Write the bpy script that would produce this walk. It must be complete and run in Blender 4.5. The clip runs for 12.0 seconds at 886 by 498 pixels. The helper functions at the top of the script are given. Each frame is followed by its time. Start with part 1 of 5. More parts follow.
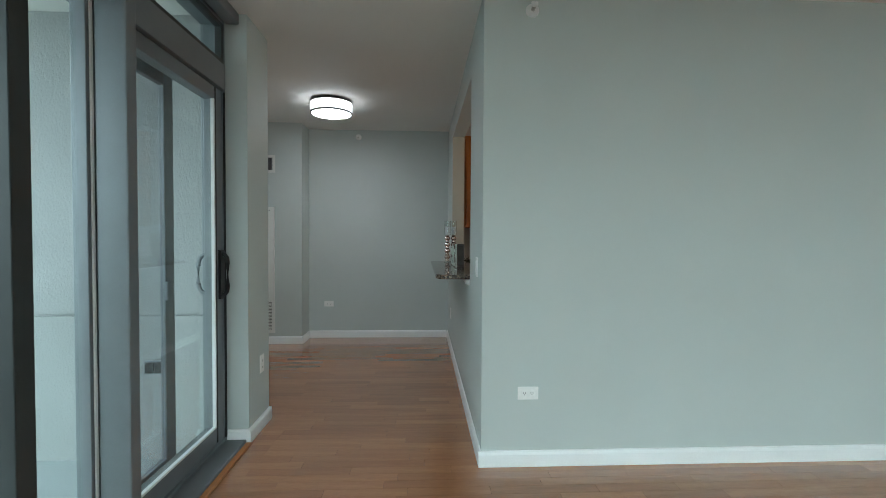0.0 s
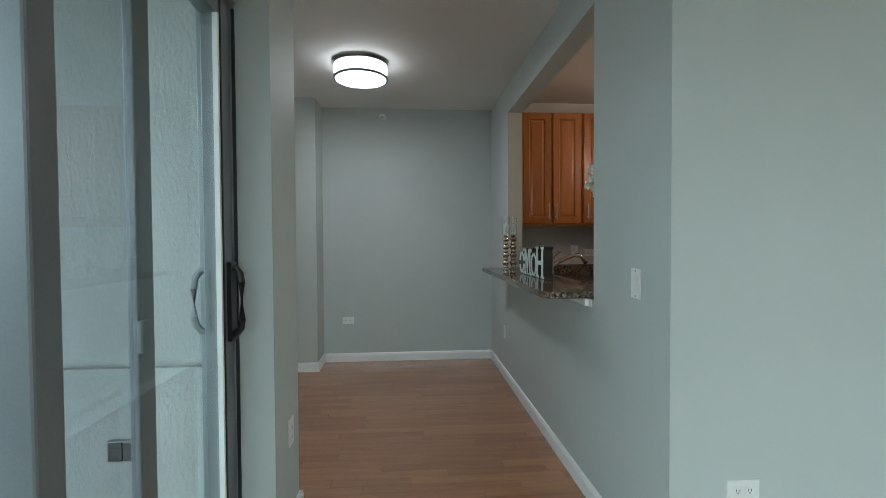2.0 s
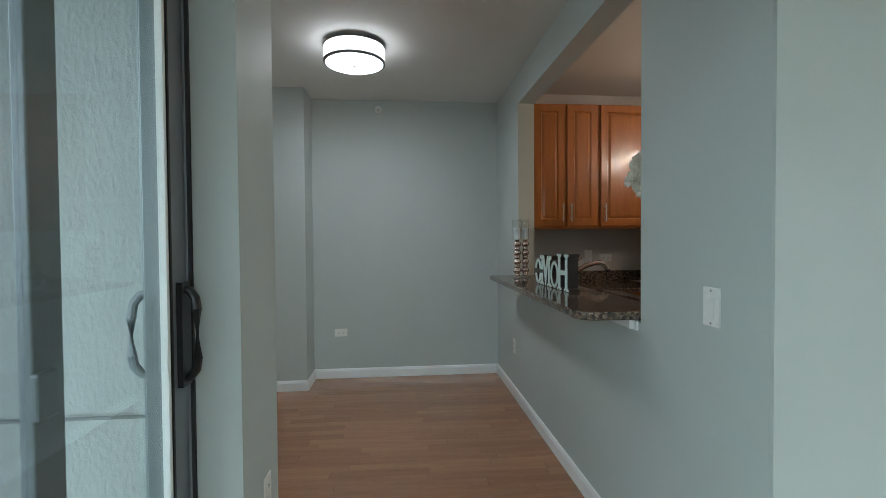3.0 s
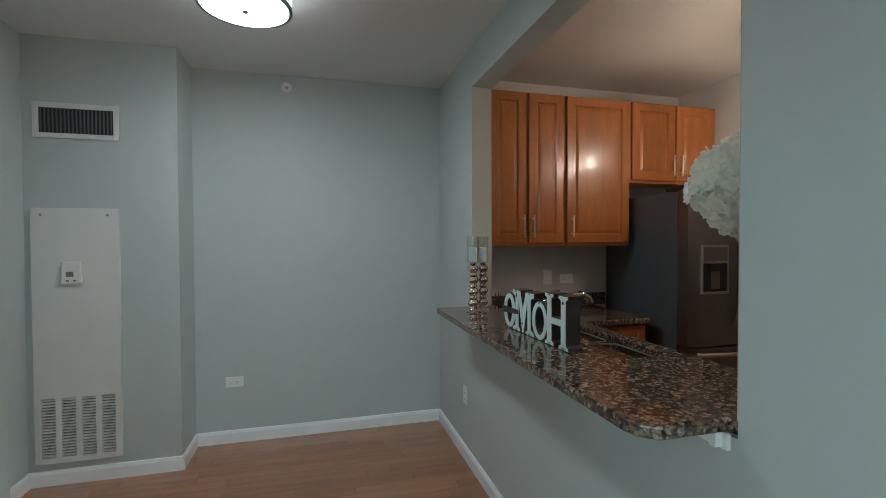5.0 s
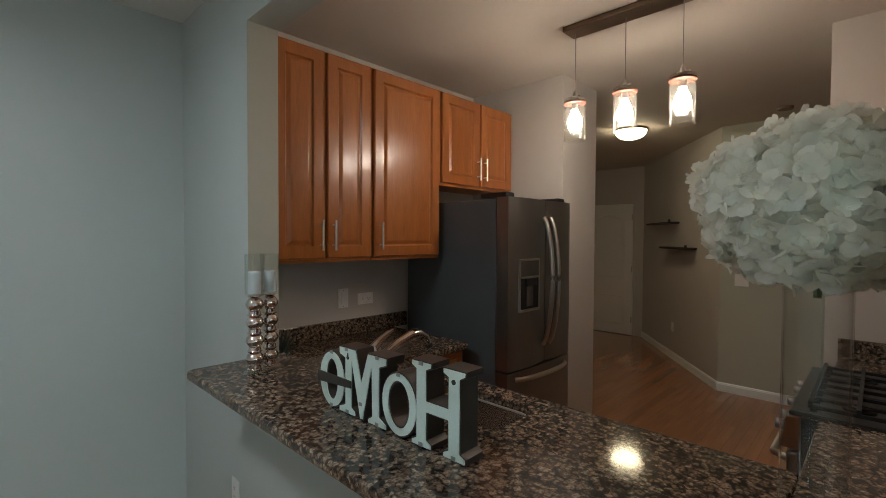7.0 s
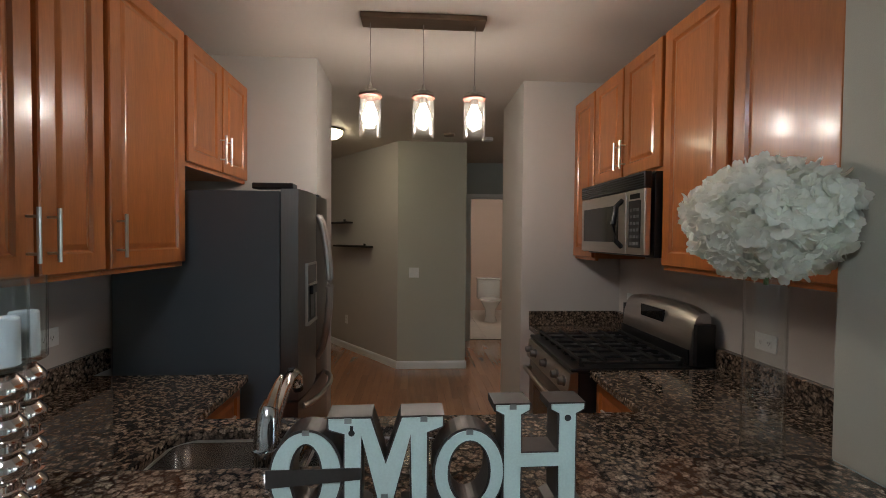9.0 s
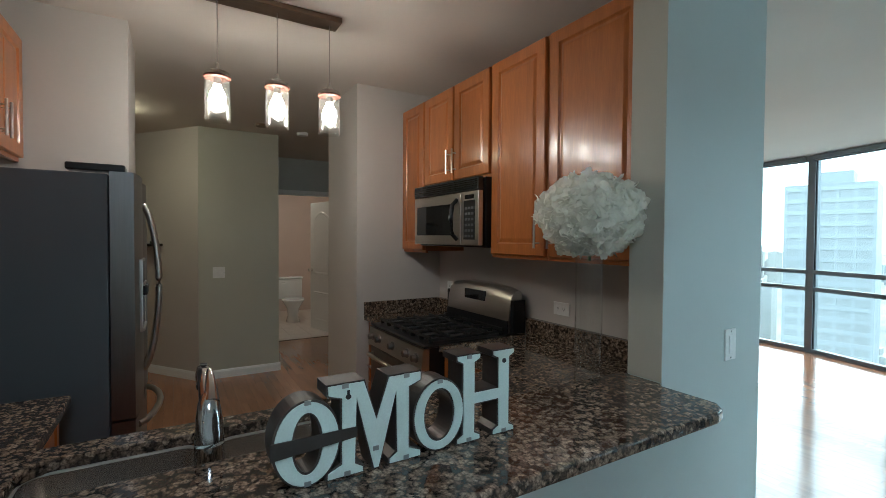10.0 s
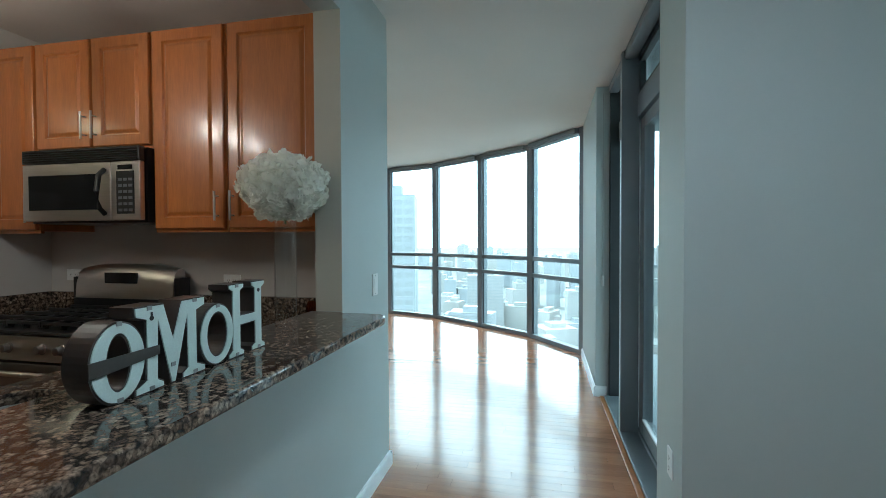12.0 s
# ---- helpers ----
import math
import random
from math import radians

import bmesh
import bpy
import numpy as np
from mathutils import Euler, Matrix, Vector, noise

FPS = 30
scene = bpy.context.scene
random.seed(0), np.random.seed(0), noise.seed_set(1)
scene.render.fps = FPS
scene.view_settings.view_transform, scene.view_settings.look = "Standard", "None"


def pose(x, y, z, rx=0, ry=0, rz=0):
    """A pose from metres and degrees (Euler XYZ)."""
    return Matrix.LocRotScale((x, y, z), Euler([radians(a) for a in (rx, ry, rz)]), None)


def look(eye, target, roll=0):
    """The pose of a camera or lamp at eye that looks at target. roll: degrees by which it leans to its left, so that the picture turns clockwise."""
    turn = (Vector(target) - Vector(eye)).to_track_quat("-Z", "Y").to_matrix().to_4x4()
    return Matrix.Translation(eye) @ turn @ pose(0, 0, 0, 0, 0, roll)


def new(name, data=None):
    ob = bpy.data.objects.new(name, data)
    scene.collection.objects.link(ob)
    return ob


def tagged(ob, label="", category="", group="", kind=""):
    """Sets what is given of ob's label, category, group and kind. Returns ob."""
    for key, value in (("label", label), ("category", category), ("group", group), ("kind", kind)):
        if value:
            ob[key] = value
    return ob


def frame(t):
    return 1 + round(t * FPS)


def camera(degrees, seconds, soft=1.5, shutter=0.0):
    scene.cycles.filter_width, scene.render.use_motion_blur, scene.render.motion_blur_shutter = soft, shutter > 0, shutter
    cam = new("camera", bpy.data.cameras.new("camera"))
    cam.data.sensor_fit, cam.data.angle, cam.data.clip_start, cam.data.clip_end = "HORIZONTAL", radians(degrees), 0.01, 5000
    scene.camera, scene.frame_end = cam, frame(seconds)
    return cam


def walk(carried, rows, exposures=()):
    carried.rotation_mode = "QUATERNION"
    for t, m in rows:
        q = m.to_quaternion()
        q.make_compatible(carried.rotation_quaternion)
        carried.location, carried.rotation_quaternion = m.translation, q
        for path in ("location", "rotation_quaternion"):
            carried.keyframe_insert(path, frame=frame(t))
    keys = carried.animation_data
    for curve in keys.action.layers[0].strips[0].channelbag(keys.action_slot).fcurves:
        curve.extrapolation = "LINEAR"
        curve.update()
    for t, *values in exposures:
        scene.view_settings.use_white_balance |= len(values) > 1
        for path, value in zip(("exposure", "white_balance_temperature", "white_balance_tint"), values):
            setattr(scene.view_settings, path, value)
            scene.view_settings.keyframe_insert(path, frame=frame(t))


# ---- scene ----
cam = camera(88.7, 12.0, soft=0.8)
PATH = [
    (0, (-0.334, -2.5, 1.279), (-0.241, -0.503, 1.227), 0.3),
    (0.5, (-0.54, -2.235, 1.272), (-0.427, -0.239, 1.214), -0.1),
    (1, (-0.688, -1.981, 1.265), (-0.56, 0.014, 1.21), -0.1),
    (1.5, (-0.794, -1.708, 1.265), (-0.659, 0.286, 1.214), -0.2),
    (2, (-0.874, -1.466, 1.279), (-0.724, 0.528, 1.231), -0.3),
    (2.5, (-0.913, -1.256, 1.293), (-0.744, 0.736, 1.247), -0.5),
    (3, (-0.919, -1.057, 1.309), (-0.742, 0.935, 1.265), -0.4),
    (4.8, (-0.914, -0.276, 1.419), (-0.459, 1.672, 1.387), -0.2),
    (5, (-0.909, -0.187, 1.433), (-0.388, 1.743, 1.392), -0.2),
    (5.5, (-0.878, 0.046, 1.457), (-0.142, 1.905, 1.416), -0.0),
    (6, (-0.833, 0.25, 1.467), (0.129, 2.003, 1.426), -0.1),
    (6.5, (-0.772, 0.447, 1.482), (0.429, 2.046, 1.443), 0.0),
    (7, (-0.773, 0.648, 1.514), (0.667, 2.035, 1.463), 0.3),
    (8.8, (-0.861, 1.506, 1.526), (1.138, 1.544, 1.48), 0.4),
    (9, (-0.854, 1.6, 1.526), (1.142, 1.473, 1.474), 0.5),
    (9.5, (-0.865, 1.813, 1.506), (1.055, 1.256, 1.459), 0.4),
    (10, (-0.906, 2.001, 1.49), (0.814, 0.981, 1.443), 0.4),
    (10.5, (-0.881, 2.181, 1.464), (0.563, 0.798, 1.422), 0.2),
    (11, (-0.851, 2.335, 1.434), (0.272, 0.681, 1.39), 0.0),
    (11.5, (-0.85, 2.456, 1.39), (-0.076, 0.612, 1.348), -0.1),
    (12, (-0.873, 2.534, 1.347), (-0.458, 0.578, 1.302), -0.2),
]
walk(cam, [(t, look(eye, target, roll)) for t, eye, target, roll in PATH],
     exposures=((0, -0.05, 6250, 10), (3, 0.0, 6250, 10), (5, 0.06, 6180, 10), (7, 0.04, 6400, 10), (9, 0.17, 5900, 11), (10, 0.18, 5500, 4), (12, 0.18, 5380, 1)))

# ---- light, sky and exposure ----
world = bpy.data.worlds.new("overcast")
scene.world = world
world.use_nodes = True
wn, wl = world.node_tree.nodes, world.node_tree.links
sky = wn.new("ShaderNodeTexSky")
sky.sky_type, sky.sun_disc = "NISHITA", False
sky.sun_elevation, sky.sun_rotation = radians(48), radians(150)
sky.air_density, sky.dust_density, sky.ozone_density = 1.0, 6.0, 1.0
sky_bg = wn["Background"]
sky_bg.inputs["Strength"].default_value = 0.10
wl.new(sky.outputs[0], sky_bg.inputs["Color"])
cloud_bg = wn.new("ShaderNodeBackground")
cloud_bg.inputs["Color"].default_value = (0.785, 0.955, 0.995, 1)
cloud_bg.inputs["Strength"].default_value = 4.5
both = wn.new("ShaderNodeAddShader")
wl.new(sky_bg.outputs[0], both.inputs[0])
wl.new(cloud_bg.outputs[0], both.inputs[1])
wl.new(both.outputs[0], wn["World Output"].inputs["Surface"])

sun = new("sun", bpy.data.lights.new("sun", "SUN"))
sun.data.energy, sun.data.angle, sun.data.color = 1.0, radians(25), (1.0, 0.96, 0.9)
sun.matrix_world = look((20, -30, 45), (0, 0, 0))

# ---- materials ----
COLOURS = {}


def mat(name, base, rough=0.5, metal=0.0, scale=8.0, vary=0.08, bump=0.05, bump_scale=60.0, coat=0.0, stretch=(1, 1, 1), vary2=0.05, spread="", spread_amt=0.0, spec=0.5):
    """A painted, wooden or metal surface: base colour broken by coarse and fine noise, with fine relief."""
    m = bpy.data.materials.new(name)
    m.use_nodes = True
    n, l = m.node_tree.nodes, m.node_tree.links
    b = n["Principled BSDF"]
    b.inputs["Roughness"].default_value, b.inputs["Metallic"].default_value = rough, metal
    b.inputs["Coat Weight"].default_value, b.inputs["Coat Roughness"].default_value = coat, 0.12
    b.inputs["Specular IOR Level"].default_value = spec
    tc, mp = n.new("ShaderNodeTexCoord"), n.new("ShaderNodeMapping")
    mp.inputs["Scale"].default_value = stretch
    l.new(tc.outputs["Object"], mp.inputs["Vector"])
    coarse, fine = n.new("ShaderNodeTexNoise"), n.new("ShaderNodeTexNoise")
    coarse.inputs["Scale"].default_value, coarse.inputs["Detail"].default_value = scale, 4
    fine.inputs["Scale"].default_value, fine.inputs["Detail"].default_value = bump_scale, 3
    l.new(mp.outputs[0], coarse.inputs["Vector"])
    l.new(mp.outputs[0], fine.inputs["Vector"])
    value = None
    for tex, amount in ((coarse, vary), (fine, vary2)):
        r = n.new("ShaderNodeMapRange")
        r.inputs["From Min"].default_value, r.inputs["From Max"].default_value = 0.25, 0.75
        r.inputs["To Min"].default_value, r.inputs["To Max"].default_value = 1 - amount, 1 + amount
        l.new(tex.outputs["Fac"], r.inputs["Value"])
        if value is None:
            value = r.outputs[0]
        else:
            k = n.new("ShaderNodeMath")
            k.operation = "MULTIPLY"
            l.new(value, k.inputs[0])
            l.new(r.outputs[0], k.inputs[1])
            value = k.outputs[0]
    if spread:
        src = n.new("ShaderNodeObjectInfo") if spread == "object" else n.new("ShaderNodeNewGeometry")
        r = n.new("ShaderNodeMapRange")
        r.inputs["To Min"].default_value, r.inputs["To Max"].default_value = 1 - spread_amt, 1 + spread_amt
        l.new(src.outputs["Random" if spread == "object" else "Random Per Island"], r.inputs["Value"])
        k = n.new("ShaderNodeMath")
        k.operation = "MULTIPLY"
        l.new(value, k.inputs[0])
        l.new(r.outputs[0], k.inputs[1])
        value = k.outputs[0]
    mul = n.new("ShaderNodeVectorMath")
    mul.operation = "SCALE"
    mul.inputs[0].default_value = base
    l.new(value, mul.inputs["Scale"])
    l.new(mul.outputs[0], b.inputs["Base Color"])
    if bump:
        bp = n.new("ShaderNodeBump")
        bp.inputs["Strength"].default_value, bp.inputs["Distance"].default_value = bump, 0.004
        l.new(fine.outputs["Fac"], bp.inputs["Height"])
        l.new(bp.outputs[0], b.inputs["Normal"])
    COLOURS[name] = m
    return m


def glass_mat(name, tint=(1, 1, 1), ior=1.45):
    """A thin clear pane: it lets light straight through and mirrors more at a slant."""
    m = bpy.data.materials.new(name)
    m.use_nodes = True
    n, l = m.node_tree.nodes, m.node_tree.links
    n.remove(n["Principled BSDF"])
    clear, gloss, mix, fres = n.new("ShaderNodeBsdfTransparent"), n.new("ShaderNodeBsdfGlossy"), n.new("ShaderNodeMixShader"), n.new("ShaderNodeLayerWeight")
    clear.inputs["Color"].default_value = (*tint, 1)
    gloss.inputs["Roughness"].default_value = 0.01
    f0 = ((ior - 1) / (ior + 1)) ** 2
    power, curve = n.new("ShaderNodeMath"), n.new("ShaderNodeMath")
    power.operation, curve.operation = "POWER", "MULTIPLY_ADD"
    power.inputs[1].default_value = 5
    curve.inputs[1].default_value, curve.inputs[2].default_value = 1 - f0, f0
    l.new(fres.outputs["Facing"], power.inputs[0])
    l.new(power.outputs[0], curve.inputs[0])
    l.new(curve.outputs[0], mix.inputs[0])
    l.new(clear.outputs[0], mix.inputs[1])
    l.new(gloss.outputs[0], mix.inputs[2])
    l.new(mix.outputs[0], n["Material Output"].inputs["Surface"])
    return m


def glow_mat(name, colour, strength):
    m = bpy.data.materials.new(name)
    m.use_nodes = True
    b = m.node_tree.nodes["Principled BSDF"]
    b.inputs["Base Color"].default_value = (0.8, 0.8, 0.78, 1)
    b.inputs["Emission Color"].default_value = (*colour, 1)
    b.inputs["Emission Strength"].default_value = strength
    return m


def granite_mat(name):
    """Polished brown granite: tan and brown ovoid crystals in a black ground."""
    m = bpy.data.materials.new(name)
    m.use_nodes = True
    n, l = m.node_tree.nodes, m.node_tree.links
    b = n["Principled BSDF"]
    b.inputs["Roughness"].default_value = 0.085
    b.inputs["Specular IOR Level"].default_value = 0.55
    tc = n.new("ShaderNodeTexCoord")
    warp = n.new("ShaderNodeTexNoise")
    warp.inputs["Scale"].default_value, warp.inputs["Detail"].default_value = 38, 3
    l.new(tc.outputs["Object"], warp.inputs["Vector"])
    add = n.new("ShaderNodeVectorMath")
    add.operation = "MULTIPLY_ADD"
    add.inputs[1].default_value = (0.030, 0.030, 0.030)
    l.new(warp.outputs["Color"], add.inputs[0])
    l.new(tc.outputs["Object"], add.inputs[2])
    cells = n.new("ShaderNodeTexVoronoi")
    cells.inputs["Scale"].default_value = 66
    l.new(add.outputs[0], cells.inputs["Vector"])
    rim = n.new("ShaderNodeValToRGB")
    e = rim.color_ramp.elements
    e[0].position, e[0].color = 0.36, (1, 1, 1, 1)
    e[1].position, e[1].color = 0.78, (0, 0, 0, 1)
    l.new(cells.outputs["Distance"], rim.inputs[0])
    tone = n.new("ShaderNodeValToRGB")
    t = tone.color_ramp.elements
    t[0].position, t[0].color = 0.1, (0.046, 0.034, 0.028, 1)
    t[1].position, t[1].color = 0.95, (0.40, 0.31, 0.23, 1)
    mid = tone.color_ramp.elements.new(0.5)
    mid.color = (0.235, 0.168, 0.12, 1)
    l.new(cells.outputs["Color"], tone.inputs[0])
    speck = n.new("ShaderNodeTexNoise")
    speck.inputs["Scale"].default_value, speck.inputs["Detail"].default_value = 170, 4
    l.new(tc.outputs["Object"], speck.inputs["Vector"])
    sr = n.new("ShaderNodeMapRange")
    sr.inputs["From Min"].default_value, sr.inputs["From Max"].default_value = 0.3, 0.7
    sr.inputs["To Min"].default_value, sr.inputs["To Max"].default_value = 0.30, 1.45
    l.new(speck.outputs["Fac"], sr.inputs["Value"])
    dark = n.new("ShaderNodeMix")
    dark.data_type = "RGBA"
    dark.inputs["A"].default_value = (0.028, 0.023, 0.020, 1)
    l.new(rim.outputs[0], dark.inputs["Factor"])
    l.new(tone.outputs[0], dark.inputs["B"])
    sc = n.new("ShaderNodeVectorMath")
    sc.operation = "SCALE"
    l.new(dark.outputs["Result"], sc.inputs[0])
    l.new(sr.outputs[0], sc.inputs["Scale"])
    l.new(sc.outputs[0], b.inputs["Base Color"])
    return m


WALL = mat("sage_grey_paint", (0.505, 0.555, 0.54), 0.62, scale=1.6, vary=0.03, bump=0.12, bump_scale=420, vary2=0.015)
WARM = mat("greige_paint", (0.55, 0.515, 0.48), 0.62, scale=1.6, vary=0.03, bump=0.12, bump_scale=420, vary2=0.015)
OLIVE = mat("olive_grey_paint", (0.50, 0.50, 0.42), 0.62, scale=1.6, vary=0.03, bump=0.12, bump_scale=420, vary2=0.015)
BATH = mat("warm_beige_paint", (0.62, 0.50, 0.43), 0.6, scale=2, vary=0.03, bump=0.1, bump_scale=400)
# Darker, warmer ceiling colour; tones down the lamplight on the kitchen side.
KCEIL = mat("dimmed_ceiling_beige", (0.62, 0.565, 0.50), 0.75, scale=1.2, vary=0.03, bump=0.2, bump_scale=300, vary2=0.02)
TAUPE = mat("taupe_reveal_tone", (0.45, 0.43, 0.355), 0.6, scale=1.6, vary=0.03, bump=0.12, bump_scale=420, vary2=0.015)
CEIL = mat("ceiling_paint", (0.79, 0.79, 0.76), 0.75, scale=1.2, vary=0.03, bump=0.2, bump_scale=300, vary2=0.02)
TRIM = mat("white_trim_paint", (0.85, 0.87, 0.87), 0.35, scale=4, vary=0.03, bump=0.03, bump_scale=200)
PLASTIC = mat("white_plastic", (0.80, 0.80, 0.78), 0.35, scale=20, vary=0.02, bump=0.0)
DARKSLOT = mat("dark_slot", (0.03, 0.03, 0.03), 0.6, vary=0.1, bump=0)
PANEL = mat("cream_enamel", (0.70, 0.71, 0.68), 0.38, scale=5, vary=0.03, bump=0.04, bump_scale=250)
ALU = mat("grey_aluminium", (0.20, 0.22, 0.235), 0.42, 0.3, scale=6, vary=0.06, bump=0.03, bump_scale=300)
ALUDARK = mat("dark_aluminium", (0.045, 0.05, 0.05), 0.45, 0.2, scale=6, vary=0.08, bump=0.03, bump_scale=300)
RUBBER = mat("black_gasket", (0.012, 0.012, 0.013), 0.55, vary=0.1, bump=0)
STUCCO = mat("rough_stucco", (0.35, 0.36, 0.355), 0.9, scale=5, vary=0.05, bump=1.0, bump_scale=70, vary2=0.05, stretch=(1, 1, 0.6))
CONCRETE = mat("pale_concrete", (0.36, 0.39, 0.39), 0.85, scale=3, vary=0.1, bump=0.3, bump_scale=120)
WOOD = mat("honey_maple", (0.39, 0.125, 0.027), 0.30, scale=3.0, vary=0.14, bump=0.03, bump_scale=24, coat=0.35, stretch=(7, 7, 0.7), vary2=0.10, spread="object", spread_amt=0.06)
WOODIN = mat("maple_carcass", (0.42, 0.155, 0.04), 0.4, scale=3.0, vary=0.14, bump=0.03, bump_scale=24, stretch=(7, 7, 0.7), vary2=0.1)
STEEL = mat("brushed_steel", (0.60, 0.56, 0.53), 0.30, 1.0, scale=3, vary=0.05, bump=0.05, bump_scale=160, stretch=(0.05, 0.05, 1), vary2=0.05)
STEELV = mat("dark_brushed_steel", (0.26, 0.25, 0.245), 0.36, 1.0, scale=3, vary=0.05, bump=0.05, bump_scale=160, stretch=(1, 1, 0.05), vary2=0.05)
SINKSTEEL = mat("satin_sink_steel", (0.58, 0.55, 0.52), 0.20, 1.0, scale=3, vary=0.05, bump=0.04, bump_scale=160, stretch=(0.2, 1, 1), vary2=0.05)
NICKEL = mat("satin_nickel", (0.55, 0.52, 0.48), 0.28, 1.0, vary=0.04, bump=0.0)
CHROME = mat("polished_chrome", (0.62, 0.62, 0.62), 0.14, 1.0, vary=0.03, bump=0.0)
ROSE = mat("mercury_glass", (0.70, 0.62, 0.58), 0.10, 1.0, scale=30, vary=0.15, bump=0.02, bump_scale=90)
FRIDGESIDE = mat("charcoal_enamel", (0.10, 0.113, 0.122), 0.45, scale=3, vary=0.06, bump=0.06, bump_scale=300)
BLACK = mat("black_enamel", (0.012, 0.012, 0.013), 0.28, vary=0.1, bump=0.0)
IRON = mat("cast_iron", (0.016, 0.016, 0.016), 0.55, vary=0.15, bump=0.2, bump_scale=200)
BLACKGLASS = mat("black_glass", (0.008, 0.009, 0.010), 0.06, vary=0.05, bump=0.0)
GRANITE = granite_mat("brown_granite")
CERAMIC = mat("white_ceramic", (0.78, 0.78, 0.76), 0.12, vary=0.02, bump=0.0, coat=0.5)
TILE = mat("pale_floor_tile", (0.60, 0.55, 0.50), 0.35, scale=6, vary=0.08, bump=0.05)
DOORWHITE = mat("white_door_paint", (0.78, 0.77, 0.74), 0.4, scale=3, vary=0.03, bump=0.06, bump_scale=90)
MINT = mat("mint_white_card", (0.66, 0.78, 0.73), 0.55, scale=14, vary=0.04, bump=0.06, bump_scale=240)
TIN = mat("dark_bronze_tin", (0.085, 0.075, 0.068), 0.42, 0.6, scale=9, vary=0.2, bump=0.04, bump_scale=120)
CLIP = mat("grey_clip", (0.32, 0.34, 0.33), 0.4, 0.6, bump=0)
BRONZE = mat("brushed_bronze", (0.23, 0.165, 0.12), 0.38, 0.85, scale=6, vary=0.2, bump=0.05, stretch=(1, 0.2, 1))
SEAL = mat("red_brown_rubber", (0.16, 0.05, 0.03), 0.5, bump=0)
CORD = mat("grey_cord", (0.36, 0.32, 0.28), 0.6, bump=0)
WAX = mat("candle_wax", (0.62, 0.66, 0.68), 0.5, vary=0.05, bump=0.03)
PETAL = mat("ivory_petal", (0.97, 0.965, 0.88), 0.6, scale=40, vary=0.05, bump=0.1, bump_scale=90, spread="island", spread_amt=0.07)
pn, pl = PETAL.node_tree.nodes, PETAL.node_tree.links
thin, thin_mix = pn.new("ShaderNodeBsdfTranslucent"), pn.new("ShaderNodeMixShader")
thin.inputs["Color"].default_value, thin_mix.inputs[0].default_value = (0.99, 0.99, 0.92, 1), 0.5
pl.new(pn["Principled BSDF"].outputs[0], thin_mix.inputs[1])
pl.new(thin.outputs[0], thin_mix.inputs[2])
pl.new(thin_mix.outputs[0], pn["Material Output"].inputs["Surface"])
BLOOMFILL = mat("pale_bloom_filler", (0.88, 0.89, 0.74), 0.7, scale=40, vary=0.2, bump=0.2)
STEM = mat("green_stem", (0.12, 0.20, 0.06), 0.6, bump=0)
SHELF = mat("black_wood", (0.018, 0.015, 0.014), 0.45, scale=4, vary=0.1, bump=0.05)
FLOORWOOD = dict(base=(0.395, 0.174, 0.082), rough=0.17, scale=3.0, vary=0.13, bump=0.035, bump_scale=26, coat=0.7, stretch=(0.9, 9, 9), vary2=0.10)
PLANK = mat("oak_strip", spread="object", spread_amt=0.13, **FLOORWOOD)
PLANKS = mat("oak_strips", spread="island", spread_amt=0.13, **FLOORWOOD)
SUBFLOOR = mat("dark_floor_joint", (0.17, 0.078, 0.04), 0.6, bump=0)
GLASS = glass_mat("door_glass", (0.93, 0.965, 0.955))
TINTED = glass_mat("window_glass", (0.92, 0.945, 0.93))
CLEAR = glass_mat("clear_glass", (0.97, 0.985, 0.98))
MESH = glass_mat("insect_mesh", (0.86, 0.86, 0.87))
VASE = glass_mat("thick_vase_glass", (0.985, 0.99, 0.985), 1.5)
JAR = glass_mat("milky_jar_glass", (0.97, 0.97, 0.95))
jn, jl = JAR.node_tree.nodes, JAR.node_tree.links
milk, milk_mix = jn.new("ShaderNodeBsdfTranslucent"), jn.new("ShaderNodeMixShader")
milk.inputs["Color"].default_value = (0.9, 0.9, 0.86, 1)
milk_mix.inputs[0].default_value = 0.009
jl.new(jn["Material Output"].inputs["Surface"].links[0].from_socket, milk_mix.inputs[1])
jl.new(milk.outputs[0], milk_mix.inputs[2])
jl.new(milk_mix.outputs[0], jn["Material Output"].inputs["Surface"])
DRUM = glow_mat("lit_drum_shade", (0.95, 0.98, 1.0), 4.5)
DIFFUSER = glow_mat("lit_diffuser", (0.92, 0.97, 1.0), 34)
BULB = glow_mat("warm_bulb", (1.0, 0.86, 0.69), 80)
DOME = glow_mat("lit_dome", (1.0, 0.84, 0.52), 20)
BATHDOME = glow_mat("bath_fill_dome", (1.0, 0.86, 0.66), 36)
LCD = mat("grey_lcd", (0.16, 0.19, 0.17), 0.3, bump=0)
LEGEND = mat("grey_legend", (0.13, 0.135, 0.14), 0.5, bump=0)
# City colours kept pale and close in tone: the haze is put into them.
FACADES = [mat("hazed_concrete_facade", (0.335, 0.32, 0.305), 0.8, scale=0.05, vary=0.1, bump=0),
           mat("hazed_glass_facade", (0.295, 0.305, 0.31), 0.5, scale=0.05, vary=0.15, bump=0),
           mat("hazed_sand_facade", (0.345, 0.325, 0.30), 0.8, scale=0.05, vary=0.1, bump=0),
           mat("hazed_brick_facade", (0.31, 0.30, 0.28), 0.8, scale=0.05, vary=0.1, bump=0)]
FACADEGLASS = mat("hazed_facade_windows", (0.265, 0.27, 0.27), 0.4, scale=0.05, vary=0.1, bump=0)
